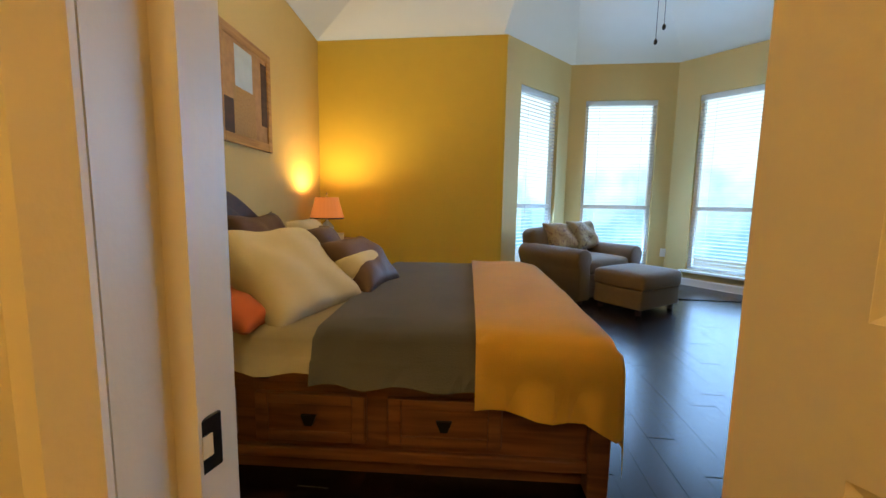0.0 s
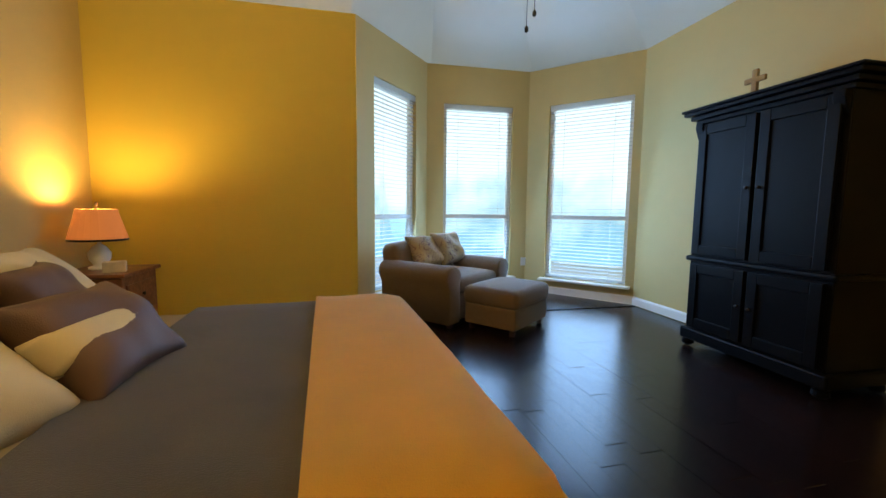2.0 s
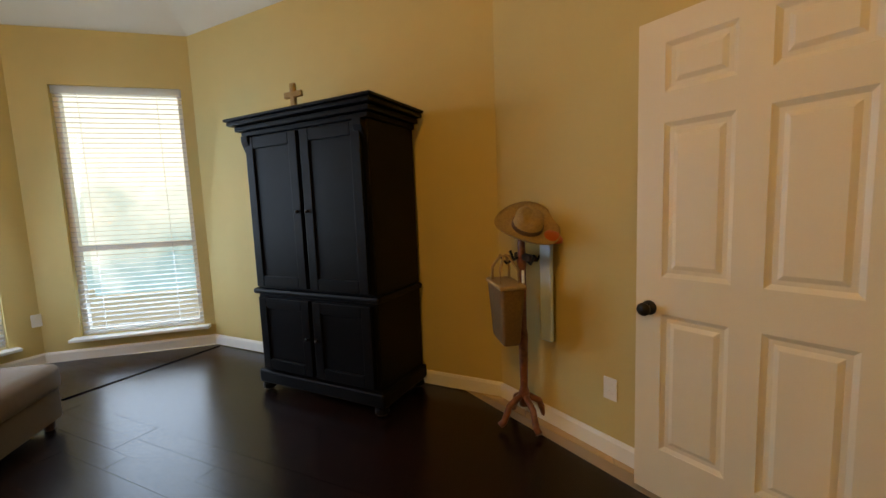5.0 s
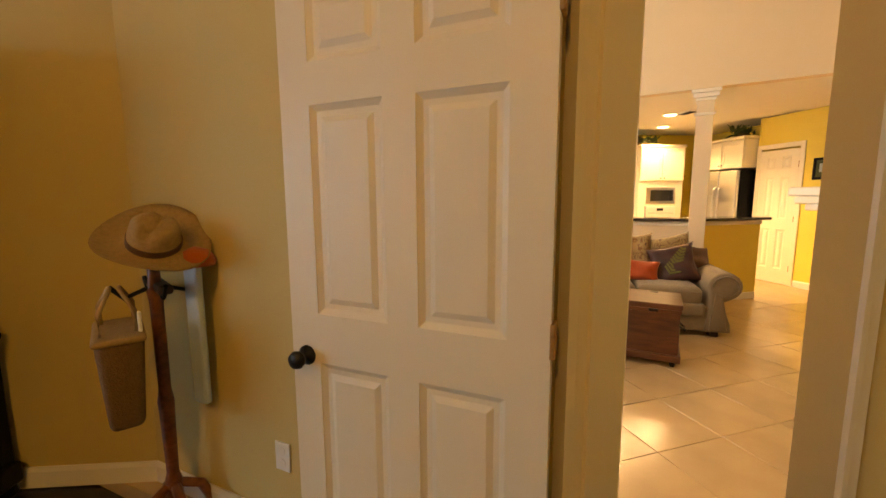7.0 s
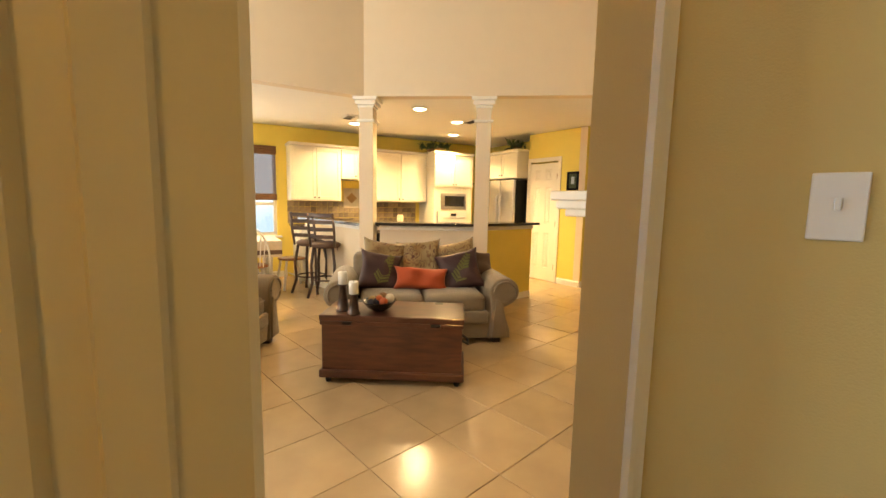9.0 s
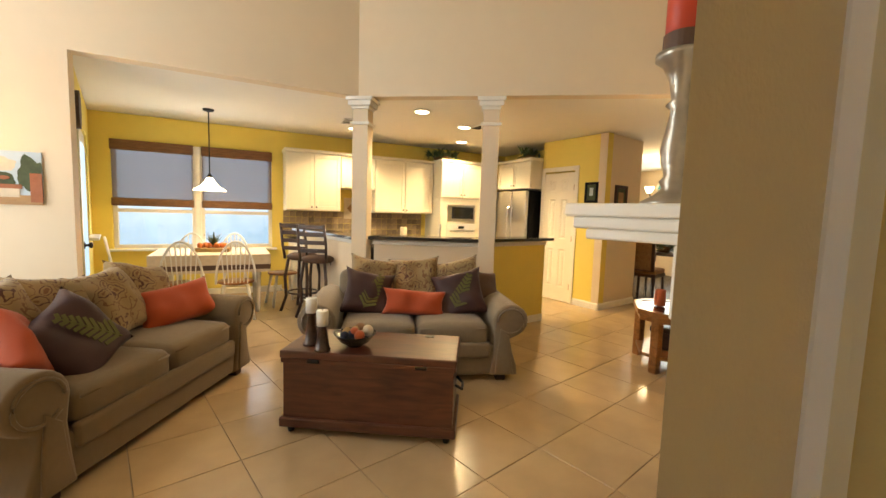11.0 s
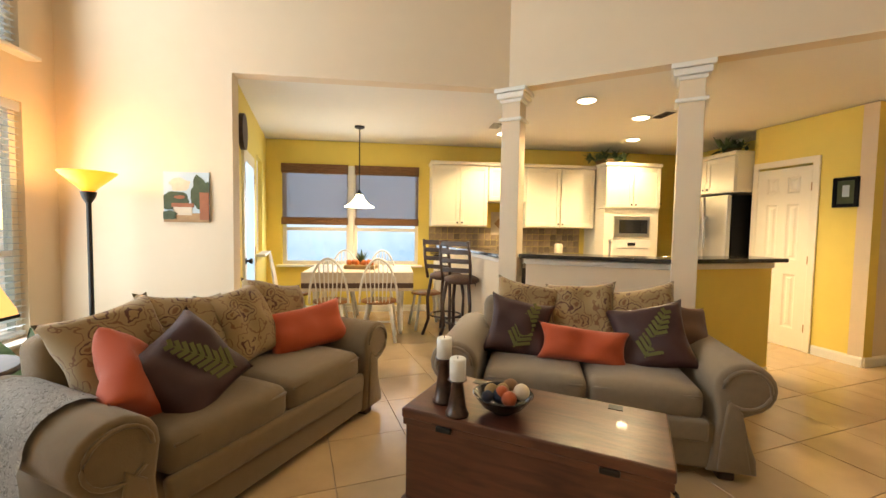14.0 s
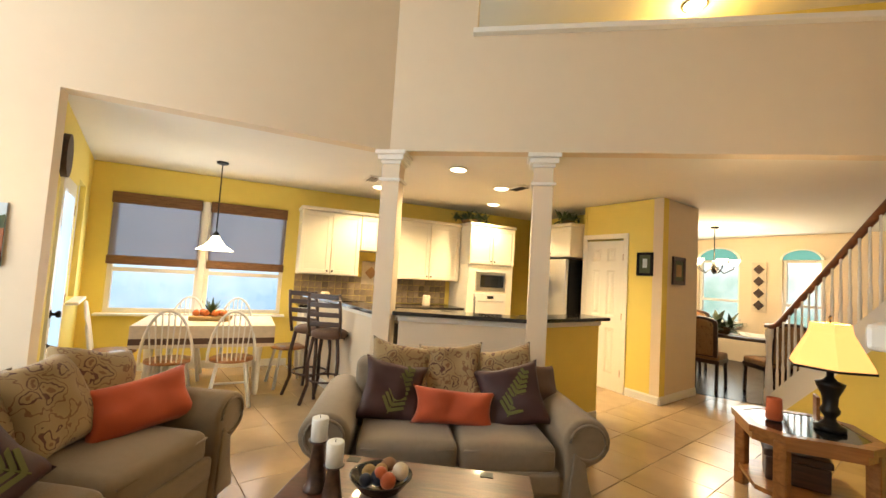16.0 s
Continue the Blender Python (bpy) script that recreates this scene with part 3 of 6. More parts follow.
# ---- windows ----
def window(name, p, q, s0, s1, z0, z1, label, blind=True, low=0.72, shade=False, sill=True):
    """A window set in a wall whose inner face runs p to q (room on the left), from s0 to s1."""
    d = (Vector(q) - Vector(p)).normalized()
    mid = Vector(p) + d * (s0 + s1) / 2
    w, h = s1 - s0, z1 - z0
    win = new(name)
    win.matrix_world = Matrix.Translation((mid.x, mid.y, z0)) @ Matrix.Rotation(math.atan2(d.y, d.x), 4, "Z")
    tagged(win, label, "window", kind="structure")
    f = bmesh.new()
    for x in (-w / 2 + 0.025, w / 2 - 0.025):
        box(0.05, 0.06, h, (x, -0.08, h / 2), bm=f)
    for z in (0.025, h * 0.36, h - 0.025):
        box(w - 0.1, 0.05, 0.05, (0, -0.08, z), bm=f)
    part("window_frame", f, "white", win)
    if sill:
        part("window_sill", box(w + 0.12, 0.16, 0.03, (0, 0.02, -0.016), 0.006), "white", win)
    for z, hh in ((0.05, h * 0.36 - 0.075), (h * 0.36 + 0.025, h * 0.64 - 0.075)):
        g = part("pane", box(w - 0.1, 0.006, hh, (0, -0.085, z + hh / 2)), M["glass"], win)
        g.visible_shadow = False
    if blind:
        head = thing("window_blind", (mid.x, mid.y, z0), math.degrees(math.atan2(d.y, d.x)), "white slatted blind with tilted open slats", "blind", "window blinds")
        part("headrail", box(w - 0.02, 0.06, 0.07, (0, -0.035, h - 0.04), 0.004), "slat", head)
        slat = box(w - 0.03, 0.047, 0.003, (0, 0, 0))
        me = None
        n = int((h - 0.1) / 0.046)
        for k in range(n):
            if me is None:
                ob = part("slat", slat, "slat", head)
                me = ob.data
            else:
                ob = new("slat", me)
                ob.parent = head
            ob.location, ob.rotation_euler = (0, -0.035, h - 0.1 - k * 0.046), (radians(-2), 0, 0)
        for x in (-w * 0.3, w * 0.3):
            part("cord", tube([(x, -0.006, 0.04), (x, -0.006, h - 0.06)], 0.0025, 5), "slat", head)
        part("bottom_rail", box(w - 0.03, 0.05, 0.02, (0, -0.035, 0.03), 0.003), "slat", head)
    return win


def glass_mat():
    m = bpy.data.materials.new("window glass")
    m.use_nodes = True
    n, l = m.node_tree.nodes, m.node_tree.links
    n.remove(n["Principled BSDF"])
    tr, gl, mx = n.new("ShaderNodeBsdfTransparent"), n.new("ShaderNodeBsdfGlossy"), n.new("ShaderNodeMixShader")
    mx.inputs[0].default_value = 0.05
    gl.inputs["Roughness"].default_value = 0.02
    l.new(tr.outputs[0], mx.inputs[1])
    l.new(gl.outputs[0], mx.inputs[2])
    l.new(mx.outputs[0], n["Material Output"].inputs["Surface"])
    return m


M["glass"] = glass_mat()
window("window_1", C1, BW, L1 - 1.19, L1 - 0.30, 0.22, 2.56, "tall bay window with white blind and bright daylight")
window("window_2", C2, C1, 0.23, 1.21, 0.22, 2.56, "tall bay window with white blind and bright daylight")
window("window_3", C3, C2, 0.10, L3 - 0.30, 0.22, 2.56, "tall bay window with white blind and bright daylight")
window("window_4", (7.77, LW), (4.5, LW), 0.30, 2.5, 0.45, 2.16, "wide living room window with white blind")
window("window_5", (7.77, LW), (4.5, LW), 0.30, 2.5, 2.5, 4.2, "high transom window above the wide one")
KW = (10.4, -5.15), (10.4, 1.58)
KM = (NWY[0] + NWY[1]) / 2
window("window_6", *KW, 5.15 + NWY[1], 5.15 + KM - 0.03, 0.72, 2.2, "breakfast nook window under woven shade", blind=False)
window("window_7", *KW, 5.15 + KM + 0.03, 5.15 + NWY[0], 0.72, 2.2, "breakfast nook window under woven shade", blind=False)
window("window_8", (4.5, -9.5), (10.6, -9.5), 4.59, 5.44, 0.75, 2.1, "arched dining room window", blind=False)
window("window_9", (4.5, -9.5), (10.6, -9.5), 3.22, 3.84, 0.75, 2.1, "arched dining room window", blind=False)
tagged(obj("window_mullion", box(0.16, 0.07, 1.48, (10.45, KM, 1.46)), "white"), "white post between the nook windows", "window post", kind="structure")
for y0, y1 in ((NWY[1], KM - 0.05), (KM + 0.05, NWY[0])):
    sh = thing("roman_shade", (10.37, (y0 + y1) / 2, 2.2), 90, "brown woven-wood roman shade half lowered", "shade", "roman shades")
    w = y1 - y0
    part("valance", box(w, 0.03, 0.14, (0, 0.0, -0.06), 0.005), "woven", sh)
    bm = bmesh.new()
    for k in range(3):
        box(w, 0.035, 0.05, (0, 0.0, -0.80 - 0.03 * k), 0.012, bm=bm)
    part("folded_hem", bm, "woven", sh)
    part("upper_cloth", box(w - 0.02, 0.006, 0.72, (0, -0.02, -0.45)), "sheerwood", sh)


def arch_top(name, cx, half, z, depth_y):
    pts = [(half * math.cos(a), half * 0.62 * math.sin(a)) for a in [math.pi * k / 16 for k in range(17)]]
    ob = tagged(new(name), "glowing arched fanlight above the window", "window", kind="structure")
    ob.location = (cx, depth_y, z)
    rim = [(p[0] * 1.08, p[1] * 1.08) for p in pts] + [(p[0] * 0.96, p[1] * 0.96) for p in pts[::-1]]
    part("arch_frame", extrude(rim, 0.05, "y"), "white", ob)
    part("arch_pane", extrude(pts, 0.012, "y"), "tree_out", ob)


arch_top("window_10", 4.5 + 5.015, 0.425, 2.1, -9.49)
arch_top("window_11", 4.5 + 3.53, 0.31, 2.1, -9.49)


def backdrop(name, a, b, z0, z1, mat):
    d = (Vector(b) - Vector(a))
    bm = box(d.length, 0.05, z1 - z0, (0, 0, (z0 + z1) / 2))
    ob = obj(name, bm, mat)
    ob.matrix_world = Matrix.Translation(((a[0] + b[0]) / 2, (a[1] + b[1]) / 2, 0)) @ Matrix.Rotation(math.atan2(d.y, d.x), 4, "Z")
    return tagged(ob, "bright garden seen through the windows", "backdrop", kind="structure")


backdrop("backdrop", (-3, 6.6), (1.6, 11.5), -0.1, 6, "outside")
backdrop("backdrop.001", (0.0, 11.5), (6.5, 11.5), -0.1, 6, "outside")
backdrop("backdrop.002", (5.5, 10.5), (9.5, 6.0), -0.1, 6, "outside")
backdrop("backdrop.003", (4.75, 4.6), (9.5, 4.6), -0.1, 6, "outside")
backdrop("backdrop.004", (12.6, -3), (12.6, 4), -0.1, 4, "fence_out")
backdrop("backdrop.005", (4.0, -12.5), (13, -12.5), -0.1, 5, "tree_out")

# daylight in the openings
for nm, p, q, s, e in (("daylight_1", C1, BW, L1 - 0.74, 20), ("daylight_2", C2, C1, 0.72, 25), ("daylight_3", C3, C2, L3 / 2 - 0.1, 22)):
    c = at(p, q, s)
    dv = (Vector(q) - Vector(p)).normalized()
    nv = Vector((-dv.y, dv.x))
    area(nm, (c[0] + nv.x * 0.06, c[1] + nv.y * 0.06, 1.4), (c[0] + nv.x, c[1] + nv.y, 1.25), 0.9, 2.2, e, DAY)
area("daylight_4", (6.4, LW - 0.05, 1.3), (6.4, 0, 1.1), 2.1, 1.6, 38, (0.75, 0.86, 1.0))
area("daylight_5", (6.4, LW - 0.05, 3.35), (6.0, -4, 3.2), 2.1, 1.6, 30, (0.80, 0.88, 1.0))
area("daylight_6", (10.3, KM, 1.3), (8, KM, 1.0), 1.9, 1.1, 14, (0.7, 0.82, 1.0))
area("daylight_8", (9.0, -9.4, 1.6), (8.5, -6, 1.0), 2.2, 1.5, 35, (0.85, 0.95, 1.0))

# ---- doors and trim ----
def door_leaf(name, hinge, free, side, label, knob_z=0.94, mat="doorpaint", t=0.035, h=2.03, w=None, knobs=True):
    """A six-panel door from its hinge to its free edge; panels on both faces."""
    d = Vector(free) - Vector(hinge)
    w = d.length
    ob = new(name)
    ob.matrix_world = Matrix.Translation((*hinge, 0.008)) @ Matrix.Rotation(math.atan2(d.y, d.x), 4, "Z")
    tagged(ob, label, "door", kind="structure")
    xs = (0.11, w / 2 - 0.05, w / 2 + 0.05, w - 0.11)
    rows = ((0.22, 0.83), (0.99, 1.62), (1.74, 1.93))
    bm = bmesh.new()
    zs = [0, *[z for r in rows for z in r], h]
    for k in range(0, len(zs), 2):
        box(w, t, zs[k + 1] - zs[k], (w / 2, 0, (zs[k] + zs[k + 1]) / 2), bm=bm)
    for z0, z1 in rows:
        for a, b in ((0, xs[0]), (xs[1], xs[2]), (xs[3], w)):
            box(b - a, t, z1 - z0, ((a + b) / 2, 0, (z0 + z1) / 2), bm=bm)
    part("door_frame", bm, mat, ob)
    for z0, z1 in rows:
        for a, b in ((xs[0], xs[1]), (xs[2], xs[3])):
            bm = bmesh.new()
            b0 = bmesh.new()
            for sgn in (-1, 1):
                rings = []
                for inset, y in ((0.0, t / 2 - 0.0015), (0.018, t / 2 - 0.011), (0.034, t / 2 - 0.011), (0.052, t / 2 - 0.003)):
                    rings.append([b0.verts.new((x, sgn * y, z)) for x, z in ((a + inset, z0 + inset), (b - inset, z0 + inset), (b - inset, z1 - inset), (a + inset, z1 - inset))])
                for p, q in zip(rings, rings[1:]):
                    for i in range(4):
                        b0.faces.new((p[i], p[(i + 1) % 4], q[(i + 1) % 4], q[i]))
                b0.faces.new(rings[-1])
            bmesh.ops.recalc_face_normals(b0, faces=b0.faces)
            bm.free()
            part("panel", b0, mat, ob)
    if knobs:
        for sgn in (-1, 1):
            prof = [(0.0, 0.0), (0.032, 0.0), (0.032, 0.006), (0.012, 0.012), (0.012, 0.03), (0.024, 0.036), (0.029, 0.05), (0.024, 0.062), (0.0, 0.066)]
            part("door_knob", lathe(prof, 20, m=pose(w - 0.06, sgn * t / 2, knob_z, -90 * sgn, 0, 0)), "iron", ob, "round dark bronze knob", True)
    for z in (0.25, 1.0, 1.8):
        part("hinge", box(0.012, t + 0.012, 0.09, (-0.004, 0, z), 0.003), "gold", ob)
    return ob


HNG = (3.37, 0.537)
FRE = (3.755, 1.262)
door_leaf("door_1", HNG, FRE, 1, "cream six-panel door standing open against the wall", knob_z=0.85)
door_leaf("door_2", (1.66, -0.07), (1.24, 0.62), 1, "cream six-panel door standing open into the bedroom", knobs=False)
door_leaf("door_3", at(PB, PD0, span(PB, PD1)), at(PB, PD0, span(PB, PD0) - 0.08), 1, "white closed six-panel pantry door", mat="cab", knobs=False)


def jamb(name, pts, z1, mat="white", label="white painted door jamb and casing"):
    return tagged(obj(name, extrude(pts, z1, "z", m=Matrix.Translation((0, 0, z1 / 2 + 0.003))), mat), label, "door trim", kind="structure")


jamb("trim_1", [(3.385, 0.49), (3.395, 0.462), (3.412, 0.455), (3.418, 0.425), (3.407, 0.42), (3.420, 0.375), (3.436, 0.37), (3.455, 0.30), (3.470, 0.288), (3.52, 0.30), (3.55, 0.40), (3.46, 0.50)], 2.08, "doorpaint")
tagged(obj("wall_reveal", extrude([(3.526, -0.300), (3.517, -0.457), (3.56, -0.50), (3.62, -0.62), (3.90, -1.12), (3.96, -1.0)], HL, "z", m=Matrix.Translation((0, 0, HL / 2))), "cream_wall"), "cream painted side of the opening", "wall", kind="structure")
jamb("trim_2", [(3.514, -0.457), (3.502, -0.463), (3.500, -0.480), (3.508, -0.490), (3.502, -0.515), (3.512, -0.524), (3.60, -0.56), (3.57, -0.46)], 2.08)


def post(name, pts, label):
    tagged(obj(name, extrude(pts, 2.08, "z", m=Matrix.Translation((0, 0, 1.043))), "doorpaint"), label, "door trim", kind="structure")


# White trim in the cream door paint: warm lobby light put into its colour.
post("trim_3", [(0.54, 0.425), (0.62, 0.425), (0.645, 0.47), (0.645, 0.50), (0.56, 0.505), (0.54, 0.49)], "white bedroom casing, toned for warm lobby light")
post("trim_4", [(0.652, 0.49), (0.664, 0.435), (0.684, 0.43), (0.692, 0.385), (0.676, 0.378), (0.70, 0.305), (0.60, 0.28), (0.56, 0.42)], "white jamb with a stop strip, toned for warm lobby light")
post("trim_5", [(0.704, 0.300), (0.716, 0.285), (0.706, 0.262), (0.692, 0.262), (0.684, 0.235), (0.655, 0.215), (0.60, 0.21), (0.60, 0.275)], "white lobby casing, toned for warm lobby light")
sp = thing("strike_plate", (0.6905, 0.398, 0.892), -100, "dark bronze strike plate on the jamb", "strike plate")
part("plate", box(0.026, 0.004, 0.05, (0, 0, 0), 0.0015), "iron", sp)
part("latch_hole", box(0.010, 0.006, 0.02, (0.003, 0, 0)), "plastic", sp)
for p, q in ((NW, SW), (BW, NW), (C1, BW), (C2, C1), (C3, C2), (C4, C3), (HN, C4), (SE, RN), (HA, SE), (SW, (0.55, 0.42)),
             ((7.77, LW), (4.5, LW)), ((7.77, 1.07), (7.77, LW)), ((10.4, 1.58), (9.06, 1.31)), ((10.4, -0.8), (10.4, 1.58)), (PB, at(PB, PD0, span(PB, PD1) - 0.08)), (PW2, PB), ((3.97, -1.05), (4.66, -4.15))):
    board("baseboard", p, q)
cs = thing("pantry_casing", (*at(PB, PD0, (span(PB, PD1) + span(PB, PD0)) / 2 - 0.04), 0), math.degrees(math.atan2(PD0[1] - PB[1], PD0[0] - PB[0])), "white casing round the pantry door", "door trim")
cs["kind"] = "structure"
for x in (-0.33, 0.33):
    part("casing_leg", box(0.07, 0.02, 2.1, (x, 0.012, 1.05), 0.005), "cab", cs)
part("casing_head", box(0.73, 0.02, 0.07, (0, 0.012, 2.1), 0.005), "cab", cs)


def plate(name, at_, rz, label, kind):
    ob = thing(name, at_, rz, label, kind)
    part("cover_plate", box(0.075, 0.007, 0.118, (0, 0.004, 0), 0.003), "plastic", ob)
    if kind == "light switch":
        part("toggle", box(0.009, 0.016, 0.022, (0, 0.01, 0.004), 0.002), "plastic", ob)
    else:
        for z in (-0.025, 0.025):
            part("socket", lathe([(0.0, 0), (0.017, 0), (0.016, 0.003), (0, 0.003)], 14, m=pose(0, 0.0065, z, -90, 0, 0)), "wicknl", ob)
    return ob


plate("light_switch", (*at(RN, SE, 0.285), 1.34), math.degrees(math.atan2(RN[1] - SE[1], RN[0] - SE[0])), "white toggle light switch on the bedroom wall", "light switch")
plate("wall_outlet", (*at(HN, C4, 1.02), 0.36), math.degrees(math.atan2(C4[1] - HN[1], C4[0] - HN[0])), "white wall outlet near the coat rack", "wall outlet")
plate("wall_outlet", (3.33, 6.28, 0.42), 180, "white wall outlet between the bay windows", "wall outlet")


# ---- bedroom things ----
def framed_picture(name, at_, rz, w, h, fw, fmat, canvas, label, depth=0.03):
    ob = thing(name, at_, rz, label, "picture")
    bm = bmesh.new()
    for x in (-w / 2 + fw / 2, w / 2 - fw / 2):
        box(fw, depth, h, (x, depth / 2, 0), 0.006, bm=bm)
    for z in (-h / 2 + fw / 2, h / 2 - fw / 2):
        box(w - 2 * fw, depth * 0.94, fw, (0, depth / 2, z), 0.006, bm=bm)
    if fw > 0.004:
        part("picture_frame", bm, fmat, ob)
    else:
        bm.free()
    for k, (x0, x1, z0, z1, mt, *blob) in enumerate(canvas):
        iw, ih = w - 2 * fw, h - 2 * fw
        if blob:
            rim = []
            for i in range(40):
                a = 2 * math.pi * i / 40
                r = 0.88 + 0.28 * noise.noise(Vector((1.8 * math.cos(a) + 3 * blob[0], 1.8 * math.sin(a), blob[0]))) + 0.10 * noise.noise(Vector((7 * math.cos(a), 7 * math.sin(a), blob[0])))
                u, v = (x0 + x1) / 2 + (x1 - x0) / 2 * r * math.cos(a), (z0 + z1) / 2 + (z1 - z0) / 2 * r * math.sin(a)
                rim.append(((min(max(u, 0.002), 0.998) - 0.5) * iw, (min(max(v, 0.002), 0.998) - 0.5) * ih))
            part("painted_shape", extrude(rim, 0.012, "y", m=Matrix.Translation((0, 0.010 + 0.0015 * k, 0))), mt, ob)
            continue
        part("canvas" if k == 0 else "painted_shape", box((x1 - x0) * iw, 0.012, (z1 - z0) * ih, (((x0 + x1) / 2 - 0.5) * iw, 0.010 + 0.0015 * k, ((z0 + z1) / 2 - 0.5) * ih)), mt, ob)
    return ob


framed_picture("framed_painting", (*at(NW, SW, 1.95), 1.93), math.degrees(math.atan2(SW[1] - NW[1], SW[0] - NW[0])), 0.88, 0.84, 0.075, "gold",
               [(0, 1, 0, 1, "pt_earth"), (0.3, 0.78, 0.0, 0.55, "straw"), (0.36, 0.74, 0.52, 0.96, "pt_sky"), (0, 0.14, 0.2, 0.95, "headwood"), (0.80, 1.0, 0.0, 0.36, "headwood")], "large ochre painting in a gilded wooden frame over the bed")

BX0, BX1, BY0, BY1 = -0.80, 1.30, 1.60, 3.36     # bed: headboard end to foot, near side to far side


BED = pose(1.37, 1.57, 0, 0, 0, 4.0) @ Matrix.Translation((-1.30, -1.60, 0))     # the bed stands square to the west wall


def bed():
    ob = thing("bed", ((BX0 + BX1) / 2, (BY0 + BY1) / 2, 0), 0, "reddish wooden storage bed with drawers and dark arched headboard", "bed")
    ob.matrix_world = BED @ ob.matrix_world
    L, W = BX1 - BX0, BY1 - BY0
    base = bmesh.new()
    box(L, W - 0.06, 0.30, (0, 0, 0.26), 0.008, bm=base)
    box(L - 0.10, W - 0.16, 0.12, (0, 0, 0.06), bm=base)
    part("bed_base", base, "bedwood", ob)
    part("side_rail", box(L + 0.02, 0.035, 0.05, (0, -W / 2 + 0.02, 0.43), 0.008), "bedwood", ob)
    part("side_rail", box(L + 0.02, 0.03, 0.05, (0, -W / 2 + 0.022, 0.115), 0.008), "bedwood", ob)
    for x in (-L / 2 + 0.04, L / 2 - 0.03):
        for y in (-W / 2 + 0.035, W / 2 - 0.035):
            part("bed_post", box(0.08, 0.08, 0.46, (x, y, 0.23), 0.008), "bedwood", ob)
    for x in (-0.60, -0.08, 0.44):
        dr = part("drawer", box(0.44, 0.022, 0.19, (x, -W / 2 + 0.022, 0.265), 0.006), "bedwood", ob)
        bm = bmesh.new()
        for dx in (-0.19, 0.19):
            box(0.05, 0.016, 0.19, (x + dx, -W / 2 + 0.008, 0.265), 0.004, bm=bm)
        for dz in (-0.075, 0.075):
            box(0.33, 0.016, 0.04, (x, -W / 2 + 0.008, 0.265 + dz), 0.004, bm=bm)
        part("drawer_frame", bm, "bedwood", dr)
        part("drawer_pull", extrude([(-0.03, 0.012), (0.03, 0.012), (0.014, -0.03), (-0.014, -0.03)], 0.018, "y", m=Matrix.Translation((x, -W / 2 - 0.005, 0.27)), bevel=0.003), "iron", dr)
    for k in range(9):
        part("rail_knob", box(0.045, 0.03, 0.03, (-0.85 + k * 0.2, -W / 2 + 0.0, 0.438), 0.008), "iron", ob)
    n = 24
    arc = [(-W / 2 - 0.03, 0.0)] + [(-W / 2 - 0.03 + (W + 0.06) * k / n, 0.92 + 0.26 * max(0.0, math.sin(math.pi * (k / n - 0.12) / 0.76)) ** 1.2 if 0.12 < k / n < 0.88 else 0.92) for k in range(n + 1)] + [(W / 2 + 0.03, 0.0)]
    part("headboard", extrude(arc, 0.06, "y", m=pose(-L / 2 - 0.045, 0.08, 0, 0, 0, 90), bevel=0.012), "headwood", ob)
    inner = [(u * 0.80, 0.3 + (v - 0.3) * 0.88) for u, v in arc[1:-1]]
    inner = [(inner[0][0], 0.5)] + inner + [(inner[-1][0], 0.5)]
    part("headboard_panel", extrude(inner, 0.02, "y", m=pose(-L / 2 - 0.006, 0.08, 0, 0, 0, 90), bevel=0.006), "headwood", ob)
    part("mattress", soft_box(L - 0.10, W - 0.10, 0.2, (0.0, 0, 0.485), 0.05, 0.01), "cream", ob, "cream sheeted mattress", True)
    return ob


bed()


def drape(name, x0, x1, top, drop_near, drop_far, drop_foot, mat, label, seed, off, flare=0.0, skew=0.0):
    """Cloth over the bed: a sheet that lies on top and hangs over the sides."""
    bm = bmesh.new()
    y0, y1 = BY0 - 0.015 - off, BY1 + 0.015 + off
    prof = [(y0 - 0.02, top - drop_near), (y0 - 0.012, top - drop_near * 0.55), (y0, top - 0.10), (y0 + 0.02, top - 0.03), (y0 + 0.08, top)]
    prof += [(y0 + 0.08 + (y1 - y0 - 0.16) * k / 10, top + 0.012 * math.sin(math.pi * k / 10)) for k in range(1, 10)]
    prof += [(y1 - 0.08, top), (y1 - 0.02, top - 0.03), (y1, top - 0.10), (y1 + 0.01, top - drop_far)]
    nx = max(6, int((x1 - x0) / 0.05))
    xs = [x0 + (x1 - x0) * k / nx for k in range(nx + 1)]
    if drop_foot:
        xs += [x1 + 0.02, x1 + 0.03]
    rows = []
    for i, x in enumerate(xs):
        row = []
        for j, (y, z) in enumerate(prof):
            w = noise.noise(Vector((x * 5 + seed, y * 5, z * 3 + seed))) * 0.010
            wx = noise.noise(Vector((x * 9 + seed, z * 6, seed))) * (0.02 if z < top - 0.08 else 0.0)
            zz = z
            if drop_foot and i > nx:
                zz = min(z, top - (0.06 if i == nx + 1 else drop_foot * (1 + 0.15 * math.sin(y * 9))))
            elif drop_foot and i > nx - 2:
                zz = z - 0.01 * (i - nx + 2)
            if j == 0:
                zz -= flare * (i / len(xs)) * 0.10 + 0.012 * math.sin(x * 23 + seed)
            row.append(bm.verts.new((x + skew * (BY1 - y) / (BY1 - BY0), y + wx * (1 if y < 2 else -1), zz + w)))
        rows.append(row)
    for p, q in zip(rows, rows[1:]):
        for k in range(len(prof) - 1):
            bm.faces.new((p[k], q[k], q[k + 1], p[k + 1]))
    bmesh.ops.solidify(bm, geom=bm.faces[:], thickness=0.010)
    bmesh.ops.recalc_face_normals(bm, faces=bm.faces)
    ob = obj(name, bm, mat, True)
    ob.matrix_world = BED
    return tagged(ob, label, "blanket")


